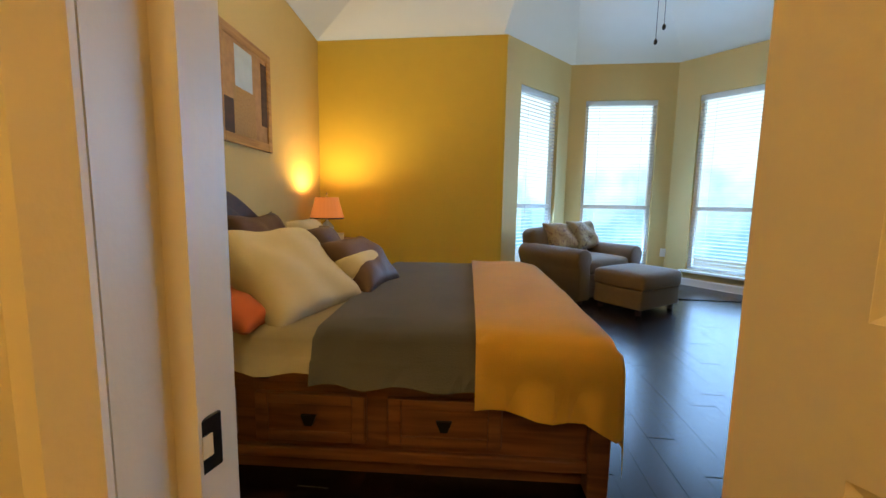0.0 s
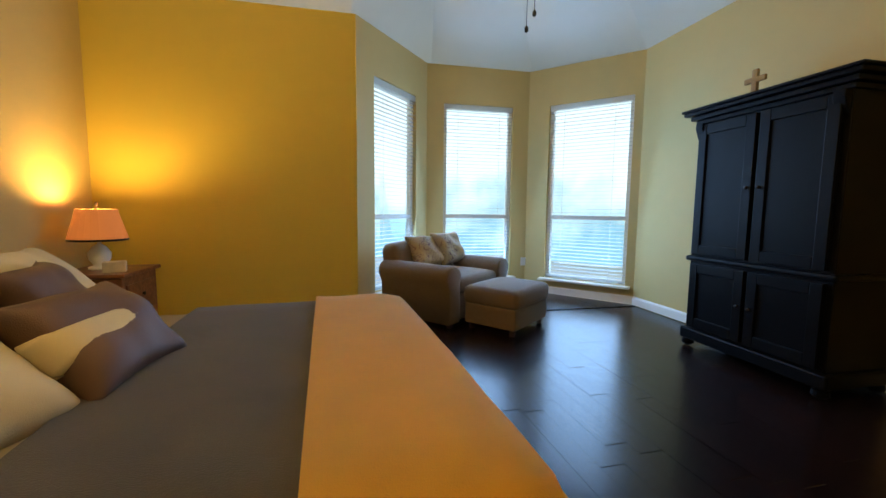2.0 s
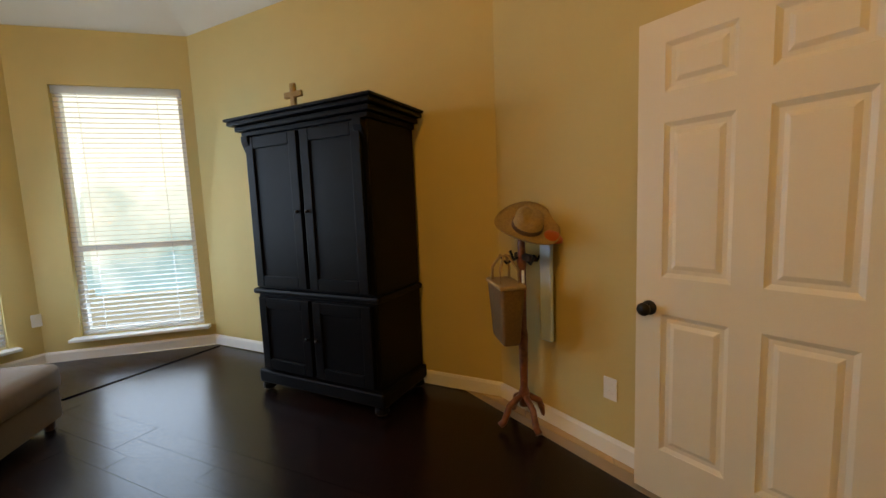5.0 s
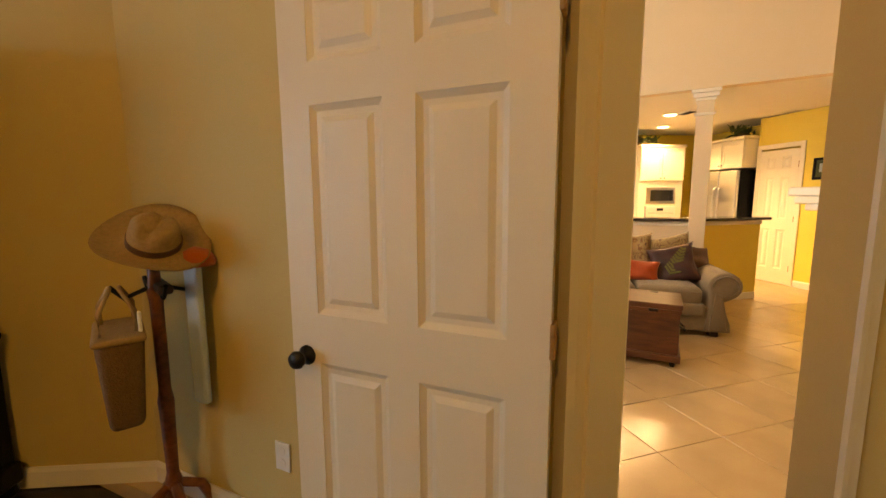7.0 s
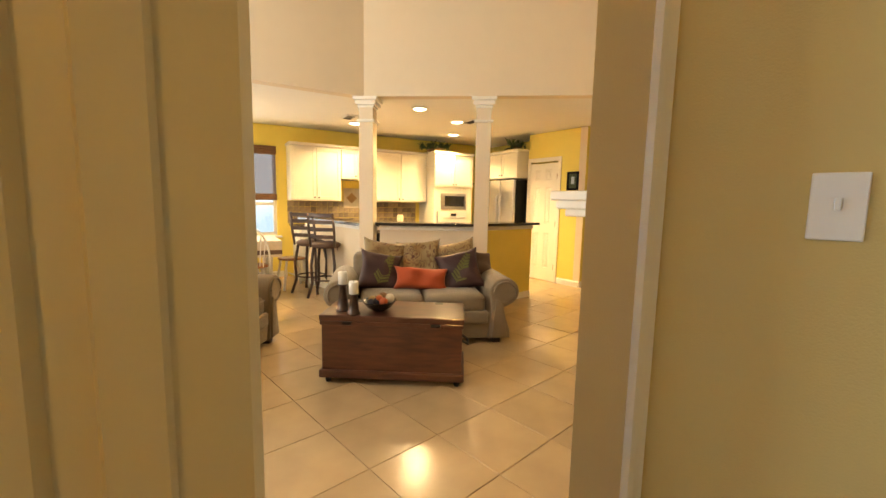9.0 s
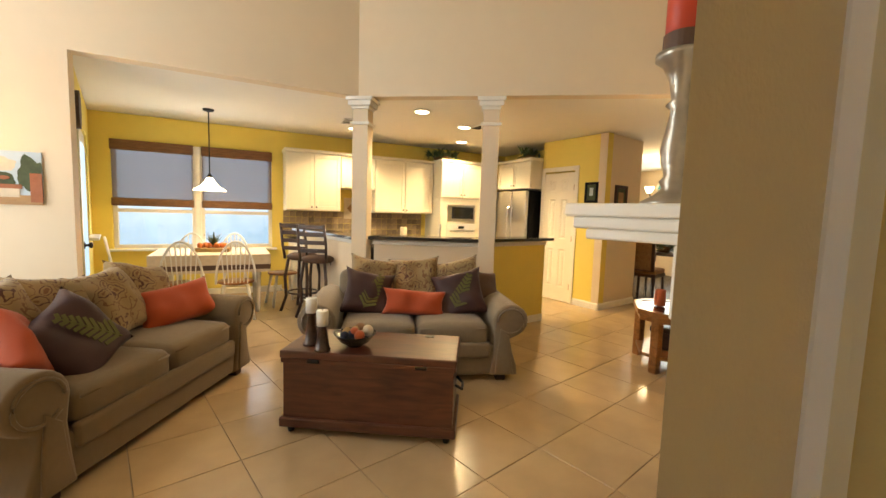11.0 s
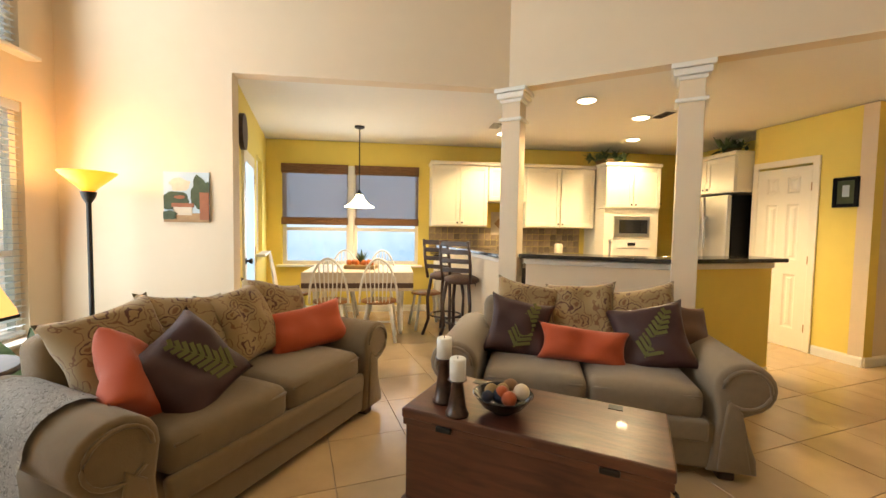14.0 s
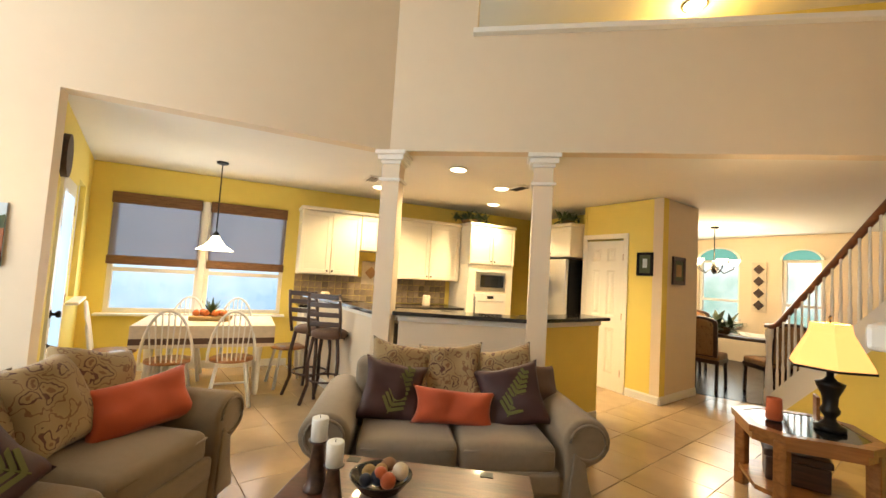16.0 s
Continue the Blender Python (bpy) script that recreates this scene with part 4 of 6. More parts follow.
drape("bed_sheet", -0.74, 1.18, 0.594, 0.15, 0.15, 0.0, "cream", "cream cotton sheet over the mattress", 2.0, -0.015)
drape("grey_blanket", 0.20, 1.26, 0.620, 0.19, 0.19, 0.16, "grey", "grey-brown plush blanket spread over the bed", 5.0, 0.032)
drape("orange_throw", 0.80, 1.29, 0.640, 0.25, 0.22, 0.34, "orange", "golden-orange fleece throw across the foot of the bed", 9.0, 0.058, 1.0, 0.0)


def pillow(name, at_, rot, w, h, t, mat, label, seed, group=""):
    ob = obj(name, cushion(w, h, t, seed, 22, 0.020, pinch=0.16), mat, True)
    ob.matrix_world = pose(*at_, *rot) if not group else BED @ pose(at_[0], 1.62 + (at_[1] - 1.62) * 0.84, at_[2], *rot)
    return tagged(ob, label, "pillow", group)


BP = "pillows on the bed"
pillow("bed_pillow", (-0.62, 3.10, 0.77), (0, 66, 4), 0.52, 0.75, 0.18, "brownsatin", "brown sham pillow against the headboard", 1, BP)
pillow("bed_pillow", (-0.66, 2.14, 0.76), (0, 70, -4), 0.50, 0.72, 0.18, "cream", "cream sham pillow against the headboard", 2, BP)
pillow("bed_pillow", (-0.36, 3.45, 0.76), (0, 48, 8), 0.50, 0.60, 0.2, "cream", "cream ruffled pillow near the lamp", 3, BP)
pillow("bed_pillow", (-0.08, 2.10, 0.745), (0, 40, -20), 0.60, 0.64, 0.22, "cream", "large cream embroidered square pillow", 4, BP)
pillow("bed_pillow", (-0.20, 1.84, 0.655), (0, 14, -14), 0.42, 0.38, 0.12, "rust", "rust-red patterned pillow beneath the cream one", 5, BP)
pillow("bed_pillow", (-0.12, 3.05, 0.76), (0, 46, 10), 0.44, 0.48, 0.15, "brownsatin", "brown square accent pillow", 6, BP)
pb = pillow("bed_pillow", (0.16, 2.60, 0.735), (0, 44, -10), 0.40, 0.48, 0.17, "brownsatin", "brown and cream striped accent pillow", 7, BP)
part("pillow_band", cushion(0.13, 0.465, 0.175, 7, m=Matrix.Translation((0.0, 0.0, 0.0)), pinch=0.02), "cream", pb, "cream satin band", True)
pillow("bed_pillow", (-0.58, 1.70, 0.68), (0, 60, 0), 0.26, 0.26, 0.2, "coral", "small red round pillow at the bed edge", 8, BP)


def nightstand(at_):
    ob = thing("nightstand", at_, 0, "reddish wooden nightstand beside the bed", "nightstand")
    part("body", box(0.46, 0.52, 0.56, (0, 0, 0.34), 0.006), "bedwood", ob)
    part("top", box(0.52, 0.58, 0.03, (0, 0, 0.64), 0.008), "bedwood", ob)
    for z in (0.22, 0.46):
        dr = part("drawer", box(0.015, 0.44, 0.2, (0.236, 0, z), 0.004), "bedwood", ob)
        part("knob", lathe([(0, 0), (0.012, 0), (0.016, 0.015), (0, 0.02)], 12, m=pose(0.243, 0, z, 0, 90, 0)), "iron", dr)
    for x in (-0.2, 0.2):
        for y in (-0.22, 0.22):
            part("leg", box(0.05, 0.05, 0.065, (x, y, 0.0325), 0.004), "bedwood", ob)
    return ob


nightstand((-0.93, 4.50, 0))


def table_lamp(at_, rb, rt, h, base, label, shade="shade", base_mat="pewter", panels=8, group="", soft_glow=True):
    ob = thing("table_lamp", at_, 0, label, "lamp", group)
    part("base", lathe(base, 24), base_mat, ob, "", True)
    z0 = base[-1][1] - 0.01
    part("harp", tube([(0, 0, z0), (0, 0, z0 + h + 0.03)], 0.005, 6), "iron", ob)
    part("shade", lathe([(rb, z0), (rb * 0.93 + rt * 0.07, z0 + h * 0.12), (rt * 1.08, z0 + h * 0.8), (rt, z0 + h), (rt - 0.004, z0 + h), (rt * 1.06, z0 + h * 0.8), (rb * 0.92 + rt * 0.07, z0 + h * 0.12), (rb - 0.004, z0)], panels * 3), shade, ob, "glowing fabric shade", False)
    part("trim_band", lathe([(rb + 0.002, z0 - 0.004), (rb + 0.003, z0 + 0.012), (rb - 0.006, z0 + 0.012), (rb - 0.006, z0 - 0.004)], panels * 3), "iron", ob)
    part("finial", lathe([(0, 0), (0.008, 0), (0.011, 0.012), (0, 0.028)], 10, (0, 0, z0 + h + 0.03)), "iron", ob)
    return z0


z = table_lamp((-0.99, 4.54, 0.655), 0.19, 0.13, 0.24, [(0.075, 0), (0.075, 0.02), (0.04, 0.03), (0.07, 0.08), (0.075, 0.13), (0.04, 0.18), (0.014, 0.2), (0.014, 0.24)],
               "small lit lamp with red-brown shade and crystal base", "shadered", "candle")
bulb("bedside_bulb", (-0.99, 4.54, 1.06), 33, AMBER, 0.05)
part_base = thing("jewel_box", (-0.80, 4.36, 0.656), 20, "small pale box on the nightstand", "box")
part("box_body", box(0.14, 0.1, 0.08, (0, 0, 0.04), 0.006), "pt_pale", part_base)


def armchair():
    """A wide rolled-arm chair with its seat facing the near right."""
    ob = thing("armchair", (1.95, 5.22, 0), 40, "brown chenille rolled-arm chair by the bay window", "armchair")
    w, d = 1.10, 0.95
    part("base", soft_box(w - 0.1, d - 0.06, 0.26, (0, 0, 0.19), 0.03, 0.0), "armchair", ob, "", True)
    for sx in (-1, 1):
        pts = [(-0.09, 0.05), (-0.10, 0.38)] + [(-0.02 + 0.125 * math.cos(a), 0.50 + 0.115 * math.sin(a)) for a in [radians(215 - 25 * k) for k in range(11)]] + [(0.085, 0.05)]
        pts = [(sx * -u, v) for u, v in pts]
        part("arm", extrude(pts, d - 0.03, "y", m=Matrix.Translation((sx * (w / 2 - 0.1), -0.01, 0)), bevel=0.02), "armchair", ob, "", True)
    part("backrest", soft_box(w - 0.1, 0.24, 0.50, m=pose(0, d / 2 - 0.10, 0.53, -10, 0, 0), r=0.08, puff=0.02), "armchair", ob, "", True)
    part("seat_cushion", soft_box(w - 0.36, d - 0.24, 0.16, (0, -0.09, 0.40), 0.045, 0.025), "armchair", ob, "", True)
    for x in (-0.45, 0.45):
        for y in (-0.4, 0.4):
            part("foot", lathe([(0.03, 0), (0.035, 0.03), (0.03, 0.065)], 12, (x, y, 0)), "headwood", ob)
    return ob


armchair()
pillow("chair_pillow", (1.80, 5.36, 0.68), (58, 0, 34), 0.60, 0.42, 0.18, "paisley", "tan paisley cushion on the armchair", 11)
pillow("chair_pillow", (2.05, 5.50, 0.70), (62, 0, 42), 0.50, 0.42, 0.18, "paisley", "tan paisley cushion on the armchair", 12)


def ottoman():
    ob = thing("ottoman", (2.45, 4.62, 0), 40, "brown chenille ottoman in front of the armchair", "ottoman")
    part("cushion", soft_box(0.72, 0.58, 0.17, (0, 0, 0.335), 0.045, 0.025), "armchair", ob, "", True)
    part("base", soft_box(0.69, 0.55, 0.20, (0, 0, 0.16), 0.02, 0.0), "armchair", ob, "", True)
    for x in (-0.29, 0.29):
        for y in (-0.22, 0.22):
            part("foot", lathe([(0.025, 0), (0.03, 0.03), (0.025, 0.065)], 10, (x, y, 0)), "headwood", ob)


ottoman()


def armoire():
    ob = thing("armoire", (4.06, 3.27, 0), 90, "tall black painted armoire with panelled doors", "armoire")
    # local x runs along the wall (+y world), front faces -y local... turned so that the front looks west
    w, d, h = 1.08, 0.52, 1.99
    part("carcass", box(w, d, h - 0.22, (0, 0, 0.14 + (h - 0.22) / 2), 0.006), "black", ob)
    cr = bmesh.new()
    for k, (g, z, t) in enumerate(((0.02, h - 0.10, 0.035), (0.05, h - 0.065, 0.035), (0.085, h - 0.03, 0.03), (0.10, h - 0.005, 0.02))):
        box(w + 2 * g, d + g, t, (0, g / 2, z), 0.008, bm=cr)
    part("cornice", cr, "black", ob)
    pl = bmesh.new()
    box(w + 0.07, d + 0.035, 0.10, (0, 0.017, 0.11), 0.015, bm=pl)
    part("plinth", pl, "black", ob)
    wm = bmesh.new()
    box(w + 0.06, d + 0.03, 0.045, (0, 0.015, 0.76), 0.018, bm=wm)
    part("waist_moulding", wm, "black", ob)
    for x in (-w / 2 + 0.02, w / 2 - 0.02):
        for y in (-d / 2 + 0.05, d / 2 - 0.01):
            part("bun_foot", lathe([(0.03, 0), (0.05, 0.02), (0.045, 0.05), (0.03, 0.06)], 14, (x, y, 0)), "black", ob)
    for sx in (-1, 1):
        for z0, z1 in ((0.80, h - 0.13), (0.18, 0.72)):
            dr = part("door", box(w / 2 - 0.05, 0.022, z1 - z0, (sx * (w / 4 - 0.01), d / 2 + 0.011, (z0 + z1) / 2), 0.004), "black", ob)
            bm = bmesh.new()
            pw, ph = w / 2 - 0.05, z1 - z0
            for dx in (-1, 1):
                box(0.075, 0.018, ph, (sx * (w / 4 - 0.01) + dx * (pw / 2 - 0.0375), d / 2 + 0.028, (z0 + z1) / 2), 0.005, bm=bm)
            for dz in (-1, 1):
                box(pw - 0.15, 0.018, 0.08, (sx * (w / 4 - 0.01), d / 2 + 0.028, (z0 + z1) / 2 + dz * (ph / 2 - 0.04)), 0.005, bm=bm)
            part("door_stile", bm, "black", dr)
            part("door_knob", lathe([(0, 0), (0.01, 0), (0.014, 0.016), (0, 0.022)], 12, m=pose(sx * 0.045, d / 2 + 0.037, (z0 + z1) / 2, -90, 0, 0)), "iron", dr)
        part("corbel", extrude([(0, 0), (0.05, 0.0), (0.05, -0.04), (0.03, -0.09), (0, -0.16)], 0.07, "y", m=pose(sx * (w / 2 - 0.045), d / 2, h - 0.12, 0, 0, 90), bevel=0.006), "black", ob)


armoire()
cx_ = thing("cross", (4.02, 3.54, 1.997), 90, "small pale wooden cross standing on the armoire", "cross")
part("upright", box(0.045, 0.03, 0.24, (0, 0, 0.14), 0.008), "straw", cx_)
part("crossbar", box(0.17, 0.028, 0.045, (0, 0, 0.18), 0.008), "straw", cx_)
part("stand", box(0.09, 0.06, 0.02, (0, 0, 0.01), 0.004), "straw", cx_)


def coat_rack():
    ob = thing("coat_rack", (4.06, 1.88, 0), 0, "turned reddish wooden coat stand in the corner", "coat stand")
    part("post", lathe([(0.03, 0.12), (0.032, 0.2), (0.022, 0.24), (0.028, 0.5), (0.03, 0.55), (0.022, 0.6), (0.024, 0.95), (0.03, 1.0), (0.022, 1.05), (0.02, 1.20), (0.026, 1.23), (0, 1.25)], 16), "cherry", ob, "", True)
    for k in range(4):
        a = radians(45 + 90 * k)
        part("foot", tube([(0.02 * math.cos(a), 0.02 * math.sin(a), 0.18), (0.10 * math.cos(a), 0.10 * math.sin(a), 0.13), (0.135 * math.cos(a), 0.135 * math.sin(a), 0.04), (0.165 * math.cos(a), 0.165 * math.sin(a), 0.022)], 0.02, 8), "cherry", ob, "", True)
        part("hook", tube([(0.015 * math.cos(a), 0.015 * math.sin(a), 1.02), (0.10 * math.cos(a), 0.10 * math.sin(a), 0.99), (0.14 * math.cos(a), 0.14 * math.sin(a), 1.04)], 0.009, 7), "iron", ob)
    part("saddle", box(0.22, 0.05, 0.035, (0.0, -0.02, 1.02), 0.01, rz=40), "headwood", ob)


coat_rack()


def hat():
    prof = [(0.0, 0.115), (0.05, 0.125), (0.085, 0.11), (0.095, 0.06), (0.10, 0.01), (0.13, 0.0), (0.19, 0.012), (0.215, 0.03), (0.212, 0.024), (0.18, 0.004), (0.12, -0.010), (0.0, -0.010)]
    bm = lathe(prof, 36)
    for v in bm.verts:
        r = math.hypot(v.co.x, v.co.y)
        if r > 0.11:
            v.co.z += 0.35 * (r - 0.11) * (v.co.x / r) ** 2 - 0.22 * (r - 0.11) * (v.co.y / r) ** 2
        elif v.co.z > 0.08:
            v.co.z -= 0.03 * max(0, 1 - abs(v.co.y) / 0.03)
    ob = thing("straw_hat", (4.0, 1.82, 1.31), 0, "wide-brimmed tan straw hat hung on the coat stand", "hat")
    ob.matrix_world = pose(4.0, 1.83, 1.19, 22, -30, 0) @ Matrix.Scale(0.86, 4)
    part("crown_and_brim", bm, "straw", ob, "", True)
    part("hat_band", lathe([(0.1, 0.012), (0.098, 0.04), (0.101, 0.04), (0.103, 0.012)], 30), "brownsatin", ob)


hat()


def hanging_bag():
    ob = thing("wicker_bag", (3.93, 1.94, 0.55), 35, "brown woven bag hanging from the coat stand", "bag")
    bm = box(0.30, 0.14, 0.34, (0, 0, 0.17), 0.03, seg=4)
    for v in bm.verts:
        k = 0.72 + 0.28 * v.co.z / 0.34
        v.co.x *= k
        v.co.y *= k
    part("bag_body", bm, "wicker", ob, "", True)
    part("rim", box(0.31, 0.15, 0.025, (0, 0, 0.335), 0.01), "straw", ob)
    for y in (-0.05, 0.05):
        part("handle", tube([(-0.09, y, 0.33), (-0.08, y, 0.42), (-0.03, y * 0.3, 0.49), (0.03, y * 0.3, 0.49), (0.08, y, 0.42), (0.09, y, 0.33)], 0.008, 7), "straw", ob, "", True)
    part("clasp", box(0.02, 0.012, 0.07, (-0.13, -0.06, 0.39), 0.004), "candle", ob)
    ob2 = thing("red_cap", (4.06, 1.72, 1.10), 0, "small dark red cap on a coat hook", "cap")
    part("cap_body", lathe([(0.07, 0), (0.075, 0.02), (0.05, 0.06), (0, 0.075)], 18), "rust", ob2, "", True)
    ob3 = thing("hanging_scarf", (4.07, 1.74, 0.42), 60, "pale blue-green scarf hanging behind the coat stand", "scarf")
    part("cloth", box(0.085, 0.03, 0.62, (0, 0, 0.42), 0.012), "pt_sky", ob3)


hanging_bag()


def ceiling_fan():
    ob = thing("ceiling_fan", (2.05, 3.35, 3.67), 0, "dark bronze ceiling fan with pull chains", "ceiling fan")
    part("rod", tube([(0, 0, 0), (0, 0, -0.68)], 0.012), "iron", ob)
    part("canopy", lathe([(0.07, 0), (0.06, -0.05), (0.02, -0.07)], 20), "iron", ob)
    part("motor", lathe([(0.02, -0.65), (0.11, -0.68), (0.13, -0.75), (0.10, -0.82), (0.05, -0.87), (0, -0.88)], 24), "iron", ob, "", True)
    for k in range(5):
        m = pose(0, 0, -0.76, 0, 0, 72 * k + 52) @ pose(0.40, 0, 0, 10, 0, 0)
        part("blade", box(0.50, 0.13, 0.008, bevel=0.003, m=m), "headwood", ob)
    for x, l in ((0.03, 0.79), (-0.02, 0.89)):
        ch = part("pull_chain", tube([(x, 0, -0.5), (x, 0, -0.5 - l)], 0.0022, 5), "iron", ob)
        part("pull_knob", lathe([(0, -0.03), (0.012, -0.02), (0.013, 0.0), (0, 0.02)], 10, (x, 0, -0.5 - l)), "iron", ch)


ceiling_fan()


# ---- living room ----
def fern(bm, m, s=1.0, thick=0.004):
    """A stitched fern sprig: a stem with pairs of leaflets."""
    box(0.006 * s, 0.26 * s, thick, (0, 0, 0), bm=bm, m=m)
    for k in range(9):
        t = -0.11 + k * 0.027
        l = 0.075 * (1 - k / 12)
        for sx in (-1, 1):
            mm = m @ pose(sx * l * 0.42 * s, (t + 0.02) * s, 0, 0, 0, -sx * 52) @ Matrix.Diagonal((0.016 * s, l * s, thick, 1))
            box(1, 1, 1, bm=bm, m=mm)
    return bm


def rolled_sofa(name, at_, rz, w, d, mat, label, kind):
    ob = thing(name, at_, rz, label, kind)
    aw = 0.24
    part("base", soft_box(w - 0.16, d - 0.06, 0.24, (0, 0.0, 0.17), 0.025, 0.0), mat, ob, "", True)
    part("front_rail", soft_box(w - 2 * aw + 0.02, 0.05, 0.12, (0, -d / 2 + 0.03, 0.26), 0.02, 0.008), mat, ob, "", True)
    for sx in (-1, 1):
        pts = [(-0.12, 0.05), (-0.115, 0.13), (-0.075, 0.24), (-0.05, 0.35)]
        pts += [(-0.05 + 0.145 * math.cos(a), 0.50 + 0.135 * math.sin(a)) for a in [radians(238 - 20 * k) for k in range(13)]]
        pts += [(0.075, 0.36), (0.09, 0.2), (0.11, 0.05)]
        pts = [(-sx * u, v) for u, v in pts]
        arm = part("arm", extrude(pts, d - 0.04, "y", m=Matrix.Translation((sx * (w / 2 - 0.12), -0.01, 0)), bevel=0.022), mat, ob, "", True)
        ring = [(sx * (w / 2 - 0.07) + 0.108 * math.cos(a), -d / 2 + 0.006, 0.50 + 0.10 * math.sin(a)) for a in [radians(90 + sx * (90 - 20 * k)) for k in range(17)]]
        part("arm_piping", tube(ring, 0.009, 6), mat, arm, "", True)
        part("arm_front", extrude([(sx * (w / 2 - 0.12) + u, v) for u, v in ((-0.07, 0.07), (0.085, 0.07), (0.055, 0.22), (0.035, 0.38), (-0.035, 0.44), (-0.06, 0.22))], 0.02, "y", m=Matrix.Translation((0, -d / 2 + 0.006, 0)), bevel=0.008), mat, arm, "", True)
    part("backrest", soft_box(w - 0.30, 0.22, 0.50, m=pose(0, d / 2 - 0.11, 0.54, -10, 0, 0), r=0.07, puff=0.01), mat, ob, "", True)
    cw = (w - 2 * aw) / 2
    for sx in (-1, 1):
        c = part("seat_cushion", soft_box(cw - 0.008, d - 0.26, 0.17, (sx * cw / 2, -0.10, 0.385), 0.05, 0.025), mat, ob, "", True)
        part("cushion_piping", tube([(sx * cw / 2 - cw / 2 + 0.03, -d / 2 + 0.028, 0.435), (sx * cw / 2 + cw / 2 - 0.03, -d / 2 + 0.028, 0.435)], 0.007, 6), mat, c, "", True)
    for x in (-w / 2 + 0.13, w / 2 - 0.13):
        for y in (-d / 2 + 0.08, d / 2 - 0.1):
            part("foot", box(0.08, 0.08, 0.055, (x, y, 0.0275), 0.01), "headwood", ob)
    return ob


def sofa_pillow(so, name, at_, rot, w, h, t, mat, label, seed, group, sprig=0.0):
    m = so.matrix_world @ pose(*at_, *rot)
    ob = obj(name, cushion(w, h, t, seed, 20, 0.026, pinch=0.15), mat, True)
    ob.matrix_world = m
    tagged(ob, label, "pillow", group)
    if sprig:
        part("fern_embroidery", fern(bmesh.new(), pose(0.03, 0, t / 2 + 0.004, 0, 0, sprig), 1.25), "fernthread", ob, "olive embroidered fern")
    return ob


ls = rolled_sofa("loveseat", (6.63, -1.50, 0), -110, 1.66, 0.92, "loveseat", "grey-taupe rolled-arm loveseat facing the trunk", "loveseat")
G1, G2 = "pillows on the loveseat", "pillows on the sofa"
for k, x in enumerate((-0.36, 0.02, 0.40)):
    sofa_pillow(ls, "back_pillow", (x, 0.13 + 0.03 * (k == 1), 0.70), (66, (10, -5, -12)[k], (5, -4, -8)[k]), 0.48, 0.50, 0.20, "paisley", "tan paisley back pillow on the loveseat", 20 + k, G1)
sofa_pillow(ls, "square_pillow", (-0.40, -0.03, 0.64), (62, 12, 8), 0.44, 0.42, 0.14, "plum", "plum square pillow with olive fern", 24, G1, -20)
sofa_pillow(ls, "square_pillow", (0.40, -0.06, 0.64), (60, -14, -8), 0.46, 0.44, 0.14, "plum", "plum square pillow with olive fern", 25, G1, -34)
sofa_pillow(ls, "lumbar_pillow", (0.0, -0.13, 0.58), (64, 4, 0), 0.56, 0.24, 0.14, "coral", "orange-red lumbar pillow on the loveseat", 26, G1)
sofa_pillow(ls, "bolster_pillow", (0.66, 0.12, 0.68), (70, 10, 30), 0.34, 0.30, 0.12, "brownsatin", "small dark brown pillow on the arm", 27, G1)
so = rolled_sofa("sofa", (6.535, 0.636, 0), -31, 1.74, 0.94, "chenille", "taupe rolled-arm sofa in front of the window", "sofa")
for k, x in enumerate((-0.50, -0.17, 0.16, 0.45)):
    sofa_pillow(so, "back_pillow", (x, 0.10 + 0.03 * (k % 2), 0.69), (64, (-9, 7, -4, 12)[k], (4, -6, 8, -10)[k]), 0.47, 0.50, 0.21, "paisley", "gold paisley back pillow on the sofa", 30 + k, G2)
sofa_pillow(so, "square_pillow", (-0.36, -0.17, 0.62), (54, -24, 14), 0.48, 0.46, 0.19, "plum", "plum-red square pillow with olive fern", 36, G2, 25)
sofa_pillow(so, "lumbar_pillow", (-0.54, -0.10, 0.62), (56, 38, 20), 0.42, 0.40, 0.17, "coral", "orange-red square pillow at the sofa arm", 37, G2)
sofa_pillow(so, "lumbar_pillow", (0.52, -0.08, 0.61), (64, -7, -26), 0.56, 0.32, 0.19, "coral", "orange-red lumbar pillow at the far arm", 38, G2)


def throw_knit():
    bm = bmesh.new()
    nx, ny = 22, 26
    vs = {}
    for i in range(nx + 1):
        for j in range(ny + 1):
            y = -0.12 + 0.5 * i / nx
            a = radians(-30 + 245 * j / ny)
            r = 0.150 + 0.006 * noise.noise(Vector((i * 0.9, j * 0.9, 3)))
            x, z = -r * math.cos(math.pi - a), 0.505 + r * math.sin(a)
            if a > math.pi:
                x, z = -r - 0.01, 0.505 - (a - math.pi) * 0.32
            vs[i, j] = bm.verts.new((x, y, z))
    for i in range(nx):
        for j in range(ny):
            bm.faces.new((vs[i, j], vs[i + 1, j], vs[i + 1, j + 1], vs[i, j + 1]))
    bmesh.ops.solidify(bm, geom=bm.faces[:], thickness=0.016)
    bmesh.ops.recalc_face_normals(bm, faces=bm.faces)
    ob = obj("knit_throw", bm, "knit", True)
    ob.matrix_world = so.matrix_world @ pose(-0.93 + 0.12, -0.10, 0)
    return tagged(ob, "speckled grey knit throw over the sofa arm", "throw")


throw_knit()
TRK = pose(5.80, -0.885, 0, 0, 0, -122.5)


